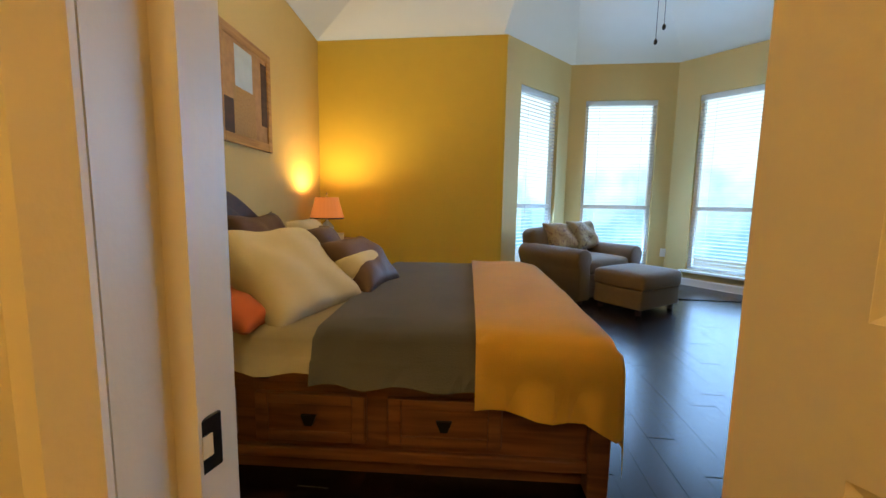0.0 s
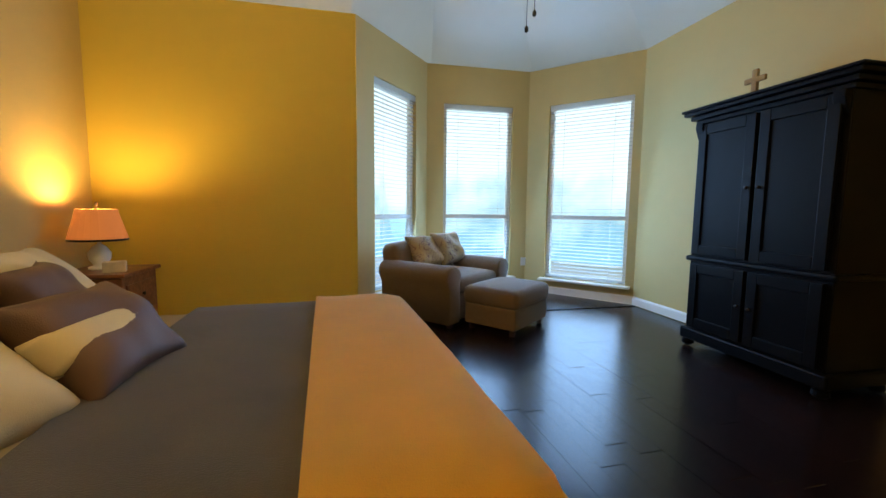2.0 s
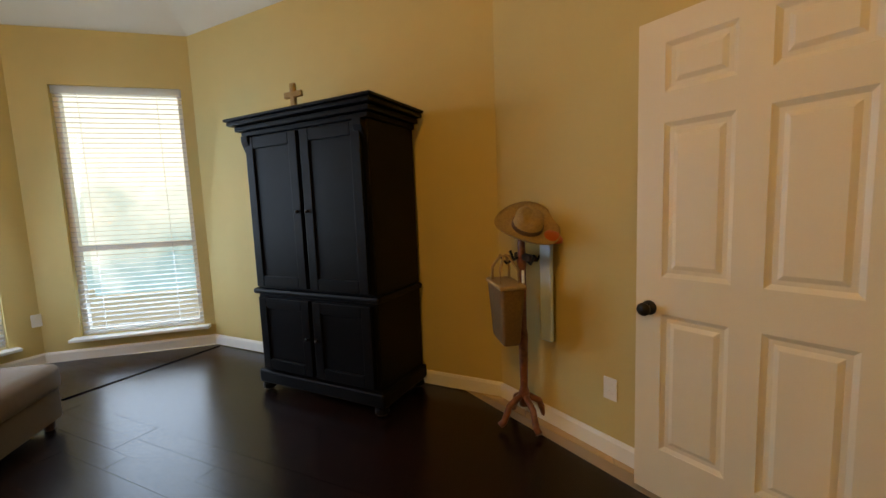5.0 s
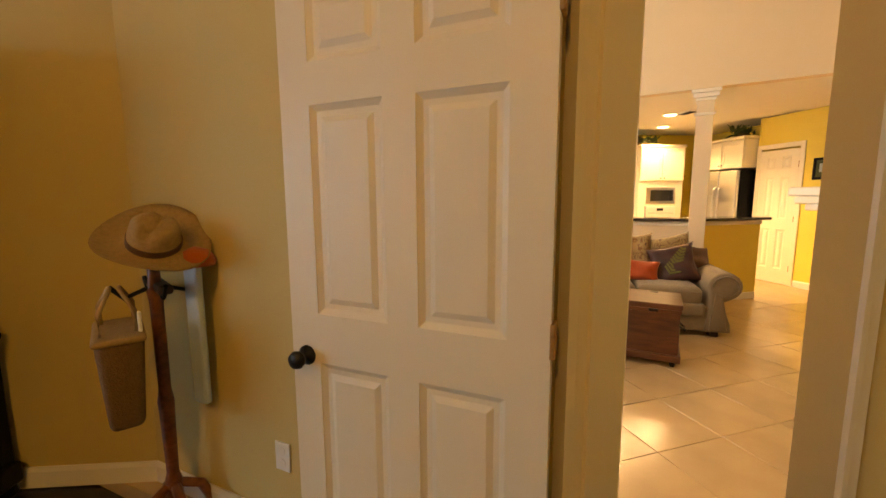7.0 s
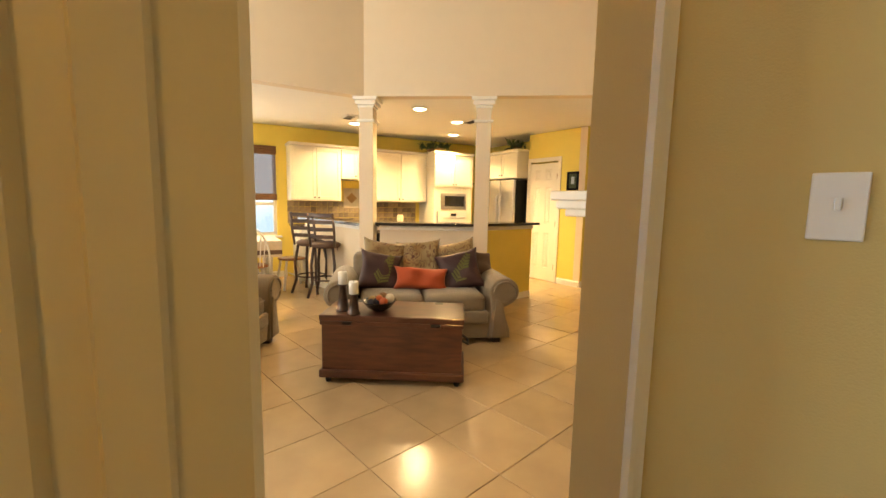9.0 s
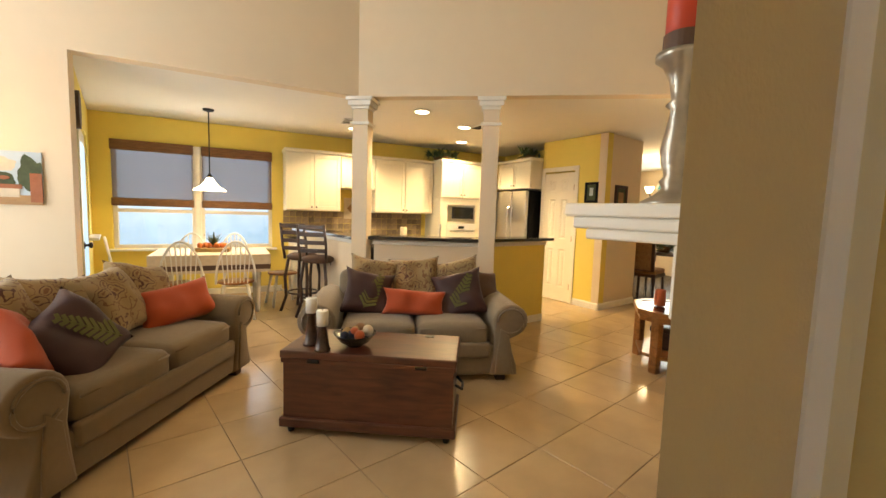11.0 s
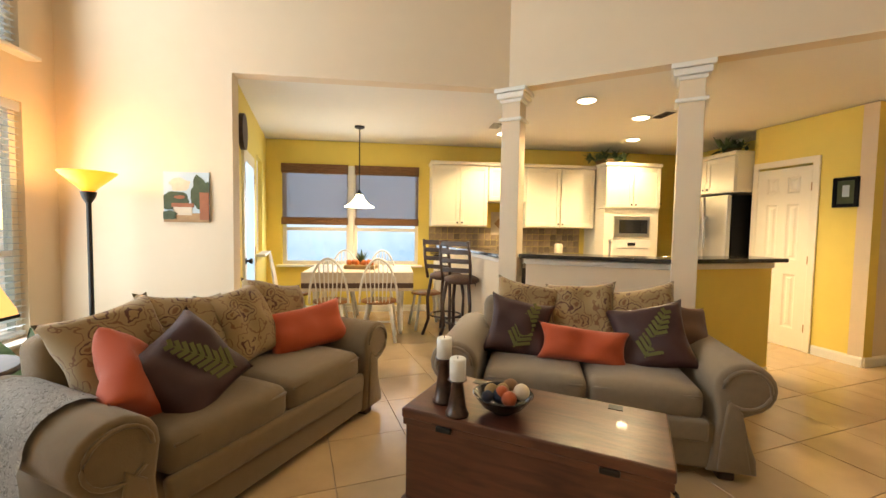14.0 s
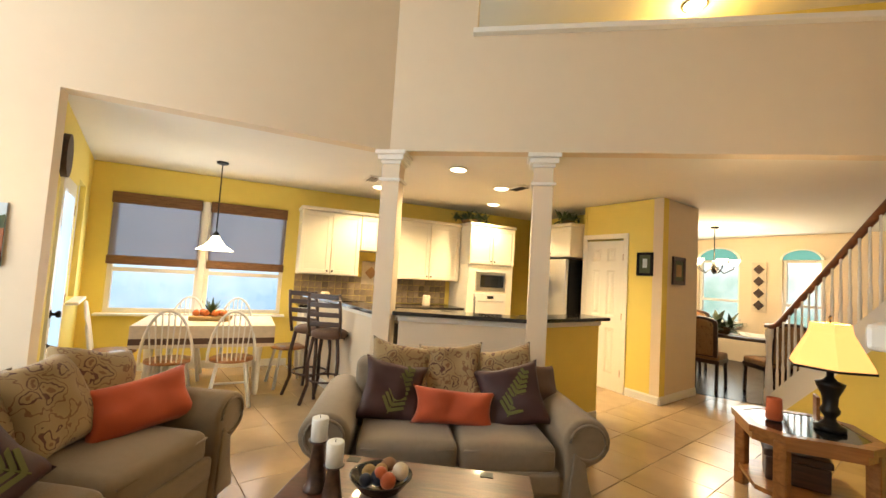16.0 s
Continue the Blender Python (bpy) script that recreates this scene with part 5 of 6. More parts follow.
def trunk():
    ob = thing("trunk", (0, 0, 0), 0, "red-brown wooden blanket chest used as coffee table", "trunk")
    ob.matrix_world = TRK
    w, d, h = 1.05, 0.48, 0.515
    part("body", box(w - 0.03, d - 0.03, 0.405, (0, 0, 0.2525), 0.006), "trunkwood", ob)
    part("plinth", box(w + 0.01, d + 0.01, 0.06, (0, 0, 0.075), 0.010), "trunkwood", ob)
    part("lid", box(w, d, 0.045, (0, 0, h - 0.0225), 0.008), "trunkwood", ob)
    part("lid_rim", box(w - 0.01, d - 0.01, 0.03, (0, 0, h - 0.06), 0.004), "trunkwood", ob)
    for x in (-0.32, 0.32):
        part("lid_clasp", box(0.07, 0.02, 0.022, (x, -d / 2 + 0.0, h - 0.055), 0.006), "iron", ob)
        part("strap_hinge", box(0.06, 0.05, 0.004, (x, d / 2 - 0.05, h + 0.001), 0.001), "iron", ob)
    for x in (-w / 2 + 0.05, w / 2 - 0.05):
        for y in (-d / 2 + 0.05, d / 2 - 0.05):
            part("caster", lathe([(0.018, 0), (0.022, 0.02), (0.018, 0.046)], 12, (x, y, 0)), "iron", ob)
    for sx in (-1, 1):
        part("side_handle", tube([(sx * (w / 2 - 0.01), -0.07, 0.30), (sx * (w / 2 + 0.03), -0.05, 0.27), (sx * (w / 2 + 0.03), 0.05, 0.27), (sx * (w / 2 - 0.01), 0.07, 0.30)], 0.009, 8), "iron", ob)


trunk()


def candle_holder(at_, h, group="candles on the trunk"):
    ob = thing("candle_holder", at_, 15, "dark tapered wooden candle holder with white candle", "candle holder", group)
    part("stem", lathe([(0.05, 0), (0.05, 0.012), (0.042, 0.02), (0.022, h * 0.92), (0.036, h * 0.97), (0.042, h), (0, h)], 18), "darkchair", ob, "", True)
    part("pillar_candle", lathe([(0.0, h), (0.034, h), (0.035, h + 0.085), (0.032, h + 0.092), (0.02, h + 0.088), (0, h + 0.088)], 20), "candle", ob, "white wax candle", True)
    part("wick", tube([(0, 0, h + 0.086), (0.002, 0, h + 0.10)], 0.0015, 5), "iron", ob)


candle_holder((5.925, -0.505, 0.516), 0.20)
candle_holder((5.79, -0.545, 0.516), 0.15)


def bowl():
    ob = thing("decorative_bowl", (5.80, -0.745, 0.516), 0, "dark glass bowl filled with decorative balls", "bowl")
    part("bowl_body", lathe([(0.045, 0), (0.05, 0.008), (0.09, 0.03), (0.125, 0.075), (0.13, 0.08), (0.122, 0.078), (0.085, 0.036), (0.03, 0.02), (0, 0.018)], 28), "granite", ob, "", True)
    rnd = random.Random(3)
    for k in range(11):
        a, r = k * 2.4, 0.085 * math.sqrt((k % 8) / 8)
        rr = 0.026 + 0.01 * rnd.random()
        bm = lathe([(rr * math.sin(math.pi * j / 8), -rr * math.cos(math.pi * j / 8)) for j in range(9)], 14, (r * math.cos(a), r * math.sin(a), 0.065 + 0.018 * (k > 6) + rr * 0.4))
        part("ball", bm, ("pot", "navy", "pt_pale", "straw", "rust")[k % 5], ob, "", True)


bowl()


def end_table():
    ob = thing("end_table", (5.62, -3.72, 0), 42, "honey-oak end table with clipped corners and glass top", "end table")
    r, c, h = 0.36, 0.15, 0.55
    o = [(r, -r + c), (r, r - c), (r - c, r), (-r + c, r), (-r, r - c), (-r, -r + c), (-r + c, -r), (r - c, -r)]
    inner = [(u * 0.82, v * 0.82) for u, v in o]
    bm = bmesh.new()
    for k in range(8):
        a, b, p, q = o[k], o[(k + 1) % 8], inner[k], inner[(k + 1) % 8]
        extrude([a, b, q, p], 0.045, "z", bm=bm, m=Matrix.Translation((0, 0, h - 0.0225)))
    part("top_frame", bm, "oak", ob)
    part("glass_inset", extrude([(u * 0.818, v * 0.818) for u, v in o], 0.012, "z", m=Matrix.Translation((0, 0, h - 0.010))), "glassdark", ob, "dark glossy glass inset")
    part("apron", extrude([(u * 0.94, v * 0.94) for u, v in o], 0.05, "z", m=Matrix.Translation((0, 0, h - 0.072))), "oak", ob)
    for x, y in ((r - 0.06, -r + c), (r - c, r - 0.06), (-r + 0.06, r - c), (-r + c, -r + 0.06)):
        part("leg", box(0.075, 0.075, h - 0.05, (x * 0.97, y * 0.97, (h - 0.05) / 2), 0.012, rz=45), "oak", ob)
    part("lower_shelf", extrude([(u * 0.88, v * 0.88) for u, v in o], 0.03, "z", m=Matrix.Translation((0, 0, 0.14))), "oak", ob)


end_table()
urn = [(0.085, 0), (0.085, 0.025), (0.06, 0.035), (0.035, 0.06), (0.03, 0.08), (0.05, 0.11), (0.055, 0.13), (0.04, 0.16), (0.045, 0.22), (0.075, 0.29), (0.08, 0.31), (0.04, 0.325), (0.02, 0.35), (0.02, 0.42)]
table_lamp((5.50, -3.80, 0.552), 0.235, 0.115, 0.30, urn, "lit table lamp with parchment shade and dark urn base", "shade", "iron", 2, "table lamps")
bulb("lamp_bulb_1", (5.50, -3.80, 1.10), 22, WARM, 0.05)
mug = thing("candle_jar", (5.74, -3.62, 0.553), 20, "red-brown glass candle jar on the end table", "candle jar")
part("jar", lathe([(0.045, 0), (0.05, 0.01), (0.045, 0.15), (0.04, 0.15), (0.04, 0.02), (0, 0.02)], 20), "rust", mug, "", True)
fr2 = thing("photo_frame", (5.62, -3.92, 0.553), -60, "small wooden photo frame on the end table", "photo frame")
part("frame_body", box(0.14, 0.02, 0.18, (0, 0, 0.09), 0.004), "oak", fr2)
bx = thing("storage_box", (5.66, -3.72, 0.156), 30, "dark brown storage box on the lower shelf", "box")
part("box_body", box(0.34, 0.26, 0.16, (0, 0, 0.08), 0.012), "darkchair", bx)
part("box_lid", box(0.36, 0.28, 0.05, (0, 0, 0.185), 0.012), "darkchair", bx)

# side table and lamp by the window
st = thing("side_table", (6.27, 1.82, 0), 0, "dark round side table behind the sofa", "side table")
part("tabletop", lathe([(0.27, 0.56), (0.28, 0.575), (0.27, 0.59), (0, 0.59)], 28), "headwood", st)
part("pedestal", lathe([(0.15, 0), (0.14, 0.02), (0.04, 0.06), (0.05, 0.3), (0.035, 0.5), (0.08, 0.56)], 20), "headwood", st)
table_lamp((6.29, 1.79, 0.592), 0.23, 0.11, 0.32, [(0.08, 0), (0.08, 0.02), (0.05, 0.04), (0.075, 0.10), (0.06, 0.15), (0.02, 0.18), (0.015, 0.24)], "lit table lamp with parchment shade by the window", "shade", "headwood", 2, "table lamps")
bulb("lamp_bulb_2", (6.29, 1.79, 1.0), 12, WARM, 0.05)


def torchiere():
    ob = thing("floor_lamp", (7.40, 1.93, 0), 0, "lit torchiere floor lamp with amber glass bowl", "floor lamp")
    part("base", lathe([(0.14, 0), (0.14, 0.015), (0.06, 0.035), (0.02, 0.06)], 24), "iron", ob)
    part("pole", tube([(0, 0, 0.05), (0, 0, 1.50)], 0.016, 10), "iron", ob)
    part("cup", lathe([(0.018, 1.44), (0.04, 1.48), (0.05, 1.52), (0, 1.53)], 18), "iron", ob)
    part("glass_bowl", lathe([(0.035, 1.525), (0.09, 1.58), (0.17, 1.655), (0.172, 1.665), (0.165, 1.66), (0.085, 1.59), (0, 1.545)], 30), "amberglass", ob, "amber glass bowl", True)
    bulb("torch_bulb", (7.40, 1.93, 1.72), 7, (1.0, 0.60, 0.22), 0.06)


torchiere()
framed_picture("canvas_painting", (7.77, 1.43, 1.52), 90, 0.36, 0.42, 0.003, "white",
               [(0, 1, 0, 1, "pt_sky"), (0.4, 0.9, 0.6, 0.9, "pt_pale", 3), (0.38, 1.12, 0.22, 0.62, "pt_tree", 1), (-0.08, 0.45, 0.22, 0.95, "pt_tree", 2), (0, 1, 0, 0.18, "pt_earth"), (0.38, 0.78, 0.14, 0.30, "pt_pale"), (0.34, 0.82, 0.30, 0.38, "pt_red"), (0.50, 0.78, 0.46, 0.54, "pt_red", 6), (0, 0.20, 0.05, 0.60, "pt_red"), (0.7, 1.1, 0.04, 0.24, "pt_tree", 4)],
               "unframed landscape canvas of a white house")
an = math.degrees(math.atan2(PD0[1] - PB[1], PD0[0] - PB[0]))
framed_picture("small_picture", (*at(PB, PD0, 0.22), 1.72), an, 0.22, 0.30, 0.035, "black", [(0, 1, 0, 1, "pt_tree"), (0.3, 0.7, 0.3, 0.8, "pt_sky")], "small dark-framed picture on the yellow wall")
framed_picture("small_picture", (*at(PW2, PB, 0.60), 1.66), math.degrees(math.atan2(PB[1] - PW2[1], PB[0] - PW2[0])), 0.34, 0.36, 0.05, "headwood", [(0, 1, 0, 1, "pt_tree"), (0.2, 0.8, 0.2, 0.8, "pt_earth")], "square dark-framed picture on the hall wall")


# fireplace mantel
def mantel():
    rz = math.degrees(math.atan2(-4.15 + 1.02, 4.66 - 3.96))
    c = at((3.96, -1.02), (4.66, -4.15), 0.2)
    ob = thing("mantel", (*c, 0), rz, "white painted fireplace mantel shelf with stepped moulding", "mantel")
    L = 1.7
    for nm, dep, z0, z1 in (("shelf", 0.46, 1.355, 1.40), ("upper_moulding", 0.43, 1.315, 1.355), ("lower_moulding", 0.38, 1.28, 1.315), ("frieze", 0.10, 1.06, 1.28)):
        part(nm, box(L - 0.02 * (1.4 - z1) * 10, dep, z1 - z0, (L / 2, dep / 2 + 0.004, (z0 + z1) / 2), 0.008), "white", ob)
    for x in (0.3, L - 0.16):
        part("pilaster", box(0.2, 0.08, 1.05, (x, 0.044, 0.53), 0.008), "white", ob)
    part("firebox", box(L - 0.5, 0.03, 0.9, (L / 2, 0.02, 0.45)), "black", ob)
    return ob, rz


mt, mrz = mantel()
md = Vector((4.66 - 3.96, -4.15 + 1.02)).normalized()
mn = Vector((-md.y, md.x))
c0 = at((3.96, -1.02), (4.66, -4.15), 0.2)


def on_mantel(s, dpt):
    return (c0[0] + md.x * s + mn.x * dpt, c0[1] + md.y * s + mn.y * dpt, 1.401)


ch = thing("candlestick", on_mantel(0.29, 0.222), 0, "tall silvered turned candlestick with red candle", "candlestick")
part("turned_stem", lathe([(0.085, 0), (0.085, 0.012), (0.05, 0.03), (0.03, 0.05), (0.038, 0.07), (0.026, 0.085), (0.036, 0.12), (0.042, 0.16), (0.03, 0.22), (0.022, 0.27), (0.036, 0.285), (0.022, 0.30), (0.03, 0.35), (0.05, 0.395), (0.07, 0.41), (0.07, 0.425), (0, 0.425)], 28), "pewter", ch, "", True)
part("pillar_candle", lathe([(0.0, 0.43), (0.05, 0.43), (0.05, 0.60), (0.045, 0.605), (0, 0.60)], 24), "redwax", ch, "red pillar candle", True)
part("candle_cup", lathe([(0.052, 0.425), (0.054, 0.43), (0.054, 0.475), (0.052, 0.475)], 24), "brownsatin", ch)
ch.scale = (1.22, 1.22, 1.22)
vs_ = thing("silver_vase", on_mantel(0.50, 0.14), 0, "small silver rounded vase on the mantel", "vase")
part("vase_body", lathe([(0.03, 0), (0.032, 0.01), (0.02, 0.06), (0.05, 0.13), (0.06, 0.19), (0.045, 0.25), (0.02, 0.27), (0, 0.27)], 24), "pewter", vs_, "", True)


# ---- kitchen ----
def column(c, rz):
    ob = thing("column", (*c, 0), rz, "square cream column with stepped white capital", "column", "bar columns")
    ob["kind"] = "structure"
    part("shaft", box(0.17, 0.17, HC - 0.004, (0, 0, HC / 2), 0.004), "cream_wall", ob)
    cp = bmesh.new()
    for g, z, t in ((0.22, HC - 0.28, 0.03), (0.20, HC - 0.115, 0.03), (0.25, HC - 0.075, 0.05), (0.29, HC - 0.03, 0.04)):
        box(g, g, t, (0, 0, z), 0.008, bm=cp)
    part("capital", cp, "white", ob)


crz = math.degrees(math.atan2(COL2[1] - COL1[1], COL2[0] - COL1[0]))
column((7.80, -1.36), crz)
column((7.03, -2.52), crz)


def bar_run(name, pts, h, label, wall_mat, over=0.14):
    """A half wall along the points with a dark granite top."""
    ob = thing(name, (*pts[0], 0), 0, label, "counter")
    for p, q in zip(pts, pts[1:]):
        d = Vector(q) - Vector(p)
        m = Matrix.Translation(((p[0] + q[0]) / 2 - pts[0][0], (p[1] + q[1]) / 2 - pts[0][1], 0)) @ Matrix.Rotation(math.atan2(d.y, d.x), 4, "Z")
        part("half_wall", box(d.length, 0.13, h - 0.04, m=m @ Matrix.Translation((0, 0, (h - 0.04) / 2 + 0.002))), wall_mat, ob)
        part("cap_trim", box(d.length + 0.02, 0.17, 0.05, m=m @ Matrix.Translation((0, 0, h - 0.068)), bevel=0.008), "white", ob)
        part("granite_top", box(d.length + 0.10, 0.34, 0.035, m=m @ Matrix.Translation((0, 0, h - 0.0175)), bevel=0.006), "granite", ob, "dark polished granite top")
        part("base_trim", box(d.length, 0.155, 0.09, m=m @ Matrix.Translation((0, 0, 0.048)), bevel=0.005), "white", ob)


bar_run("breakfast_bar", [(7.74, -1.50), (7.16, -2.62)], 1.08, "raised breakfast bar with dark granite top", "cream_wall")
# Yellow on this run stands for the warm light on its turned face.
bar_run("breakfast_bar", [(7.27, -2.70), (7.42, -3.62)], 1.08, "end of the breakfast bar, warm light put in as yellow", "yellow_wall")
bar_run("breakfast_bar", [(9.75, -1.05), (8.75, -1.28), (7.84, -1.42)], 1.06, "curved side of the breakfast bar with stools", "cream_wall")


def cabinet(y0, y1, z0, z1, x, depth, doors, label, group="kitchen cabinets"):
    ob = thing("kitchen_cabinet", (x, (y0 + y1) / 2, z0), 90, label, "cabinet", group)
    w, h = y1 - y0, z1 - z0
    part("body", box(w - 0.004, depth, h, (0, -depth / 2, h / 2), 0.004), "cab", ob)
    dw = w / doors
    for k in range(doors):
        cx = -w / 2 + dw * (k + 0.5)
        dr = part("door", box(dw - 0.012, 0.018, h - 0.03, (cx, 0.010, h / 2), 0.004), "cab", ob)
        bm = bmesh.new()
        for sx in (-1, 1):
            box(0.055, 0.012, h - 0.03, (cx + sx * (dw / 2 - 0.034), 0.024, h / 2), 0.004, bm=bm)
        for z in (0.045, h - 0.045):
            box(dw - 0.122, 0.012, 0.06, (cx, 0.024, z), 0.004, bm=bm)
        part("door_rail", bm, "cab", dr)
        s = -1 if k % 2 else 1
        part("knob", lathe([(0, 0), (0.007, 0), (0.014, 0.015), (0.012, 0.022), (0, 0.026)], 12, m=pose(cx + s * (dw / 2 - 0.035), 0.03, 0.06 if z0 > 1 else h - 0.07, -90, 0, 0)), "iron", dr)
    if z0 > 1:
        part("crown", box(w + 0.03, depth + 0.05, 0.05, (0, -depth / 2 + 0.02, h + 0.025), 0.012), "cab", ob)
    return ob


FX = 10.05
cabinet(-1.66, -0.82, 1.32, 2.22, FX, 0.345, 2, "cream wall cabinet with two panelled doors")
cabinet(-2.24, -1.66, 1.70, 2.22, FX, 0.345, 2, "short cream wall cabinet above the range hood")
cabinet(-3.32, -2.24, 1.32, 2.22, FX, 0.345, 2, "cream wall cabinet with two panelled doors")
cabinet(-4.20, -3.34, 1.62, 2.24, 9.76, 0.63, 2, "cream cabinet doors at the top of the oven tower")
cabinet(-4.20, -3.34, 0.0, 0.80, 9.76, 0.63, 2, "cream cabinet doors under the wall oven")
for y0, y1 in ((-1.66, -0.90), (-3.32, -2.24)):
    cabinet(y0, y1, 0.0, 0.88, 9.80, 0.59, 2, "cream base cabinet under the counter")
ct = tagged(obj("countertop", box(0.62, 2.48, 0.035, (10.08, -2.08, 0.90), 0.006), "granite"), "dark granite kitchen countertop", "countertop")
ot = thing("wall_oven", (9.76, -3.77, 0.80), 90, "built-in microwave and white wall oven", "oven")
part("oven_body", box(0.85, 0.62, 0.815, (0, -0.31, 0.41)), "cab", ot)
part("microwave_trim", box(0.56, 0.02, 0.30, (0, 0.010, 0.56), 0.004), "steel", ot)
part("microwave_window", box(0.44, 0.012, 0.20, (-0.02, 0.022, 0.56), 0.003), "glassdark", ot)
part("oven_panel", box(0.60, 0.02, 0.34, (0, 0.010, 0.19), 0.004), "wicknl", ot)
part("control_panel", box(0.12, 0.01, 0.05, (0, 0.022, 0.30), 0.002), "glassdark", ot)
part("oven_handle", tube([(-0.24, 0.05, 0.24), (0.24, 0.05, 0.24)], 0.01, 8), "steel", ot)


def backsplash():
    ob = tagged(new("backsplash"), "tumbled slate tile backsplash", "backsplash", kind="structure")
    ob.location = (10.394, 0, 0.92)
    shared = box(0.008, 0.094, 0.094, bevel=0.002, seg=1)
    me = None
    for k in range(25):
        for r in range(4):
            if me is None:
                o = part("tile", shared, "backsplash", ob)
                me = o.data
            else:
                o = new("tile", me)
                o.parent = ob
            o.location = (0, -0.87 - k * 0.098, 0.052 + r * 0.098)
    part("medallion", box(0.012, 0.30, 0.36, (-0.006, -1.95, 0.46), 0.004), "pt_pale", ob, "pale framed tile medallion")
    part("diamond", box(0.014, 0.14, 0.14, m=pose(-0.010, -1.95, 0.46, 45, 0, 0)), "pt_earth", ob)


backsplash()
fg = thing("refrigerator", (9.05, -4.80, 0), 180, "stainless steel side-by-side refrigerator", "refrigerator")
part("body", box(0.86, 0.66, 1.74, (0, -0.02, 0.90), 0.01), "black", fg)
for x, w in ((-0.235, 0.385), (0.20, 0.46)):
    dr = part("door", box(w, 0.06, 1.70, (x, 0.345, 0.92), 0.018, seg=3), "steel", fg, "brushed steel door")
    part("handle", tube([(x + (0.14 if x < 0 else -0.18), 0.375, 0.6), (x + (0.14 if x < 0 else -0.18), 0.42, 0.65), (x + (0.14 if x < 0 else -0.18), 0.42, 1.45), (x + (0.14 if x < 0 else -0.18), 0.375, 1.5)], 0.013, 8), "steel", dr)
fg.matrix_world = pose(9.16, -4.78, 0, 0, 0, 0)
fcab = cabinet(-0.46, 0.46, 1.80, 2.26, 0, 0.5, 2, "cream cabinet above the refrigerator")
fcab.matrix_world = pose(9.16, -4.48, 1.80)


def plant(name, at_, r, h, n, label, seed):
    ob = thing(name, at_, 0, label, "plant")
    rnd = random.Random(seed)
    part("basket", lathe([(r * 0.4, 0), (r * 0.5, h * 0.3), (r * 0.45, h * 0.3), (0, h * 0.2)], 16), "wicker", ob)
    bm = bmesh.new()
    for k in range(n):
        m = pose(rnd.uniform(-r, r) * 0.5, rnd.uniform(-r, r) * 0.7, h * rnd.uniform(0.1, 0.5), rnd.uniform(-10, 70), rnd.uniform(-20, 20), rnd.uniform(0, 360))
        blade(rnd.uniform(0.5, 1.0) * h, 0.22 * h, bm, m, -0.25)
    part("foliage", bm, "leaf", ob)


plant("potted_fern", (9.95, -3.45, 2.285), 0.34, 0.20, 130, "leafy green plant on top of the cabinets", 5)
plant("potted_fern", (8.95, -4.62, 2.315), 0.20, 0.20, 70, "small green plant above the refrigerator", 6)
for y, x, z0 in ((-1.2, 9.98, 0.918), (-2.75, 9.98, 0.918)):
    cn = thing("kitchen_canister", (x, y, z0), 0, "pale ceramic canister on the counter", "canister")
    part("canister_body", lathe([(0.055, 0), (0.06, 0.02), (0.06, 0.16), (0.05, 0.17), (0, 0.17)], 18), "pt_pale", cn, "", True)
fc = thing("faucet", (7.95, -2.42, 0.93), 0, "chrome kitchen faucet behind the bar", "faucet")
part("spout", tube([(0, 0, 0), (0, 0, 0.22), (0.03, -0.02, 0.27), (0.09, -0.05, 0.27), (0.12, -0.07, 0.22)], 0.012, 8), "steel", fc, "", True)
sc = tagged(obj("sink_counter", box(0.55, 1.5, 0.92, m=pose(7.93, -2.24, 0.462, 0, 0, -27), bevel=0.006), "granite"), "lower granite sink counter behind the bar", "countertop")


def bar_stool(at_, rz):
    ob = thing("bar_stool", at_, rz, "dark wooden ladder-back bar stool with leather seat", "bar stool", "bar stools")
    part("seat", lathe([(0.17, 0.68), (0.20, 0.70), (0.20, 0.735), (0.15, 0.76), (0, 0.765)], 24), "brownsatin", ob, "brown leather seat", True)
    for sx in (-1, 1):
        for sy in (-1, 1):
            part("leg", tube([(sx * 0.13, sy * 0.13, 0.69), (sx * 0.16, sy * 0.16, 0.45), (sx * 0.15, sy * 0.15, 0.2), (sx * 0.2, sy * 0.2, 0.0)], 0.02, 8), "darkchair", ob, "", True)
        part("back_post", tube([(sx * 0.16, 0.16, 0.7), (sx * 0.17, 0.20, 0.9), (sx * 0.16, 0.25, 1.16)], 0.018, 8), "darkchair", ob, "", True)
    for z in (0.84, 0.94, 1.04, 1.13):
        part("ladder_slat", box(0.32, 0.018, 0.05, (0, 0.19 + (z - 0.84) * 0.2, z), 0.006), "darkchair", ob)
    ring = [(0.19 * math.cos(radians(20 * k)), 0.19 * math.sin(radians(20 * k)), 0.24) for k in range(19)]
    part("foot_ring", tube(ring, 0.011, 6), "darkchair", ob, "", True)


bar_stool((9.02, -0.92, 0), 50)
bar_stool((8.66, -1.05, 0), 60)


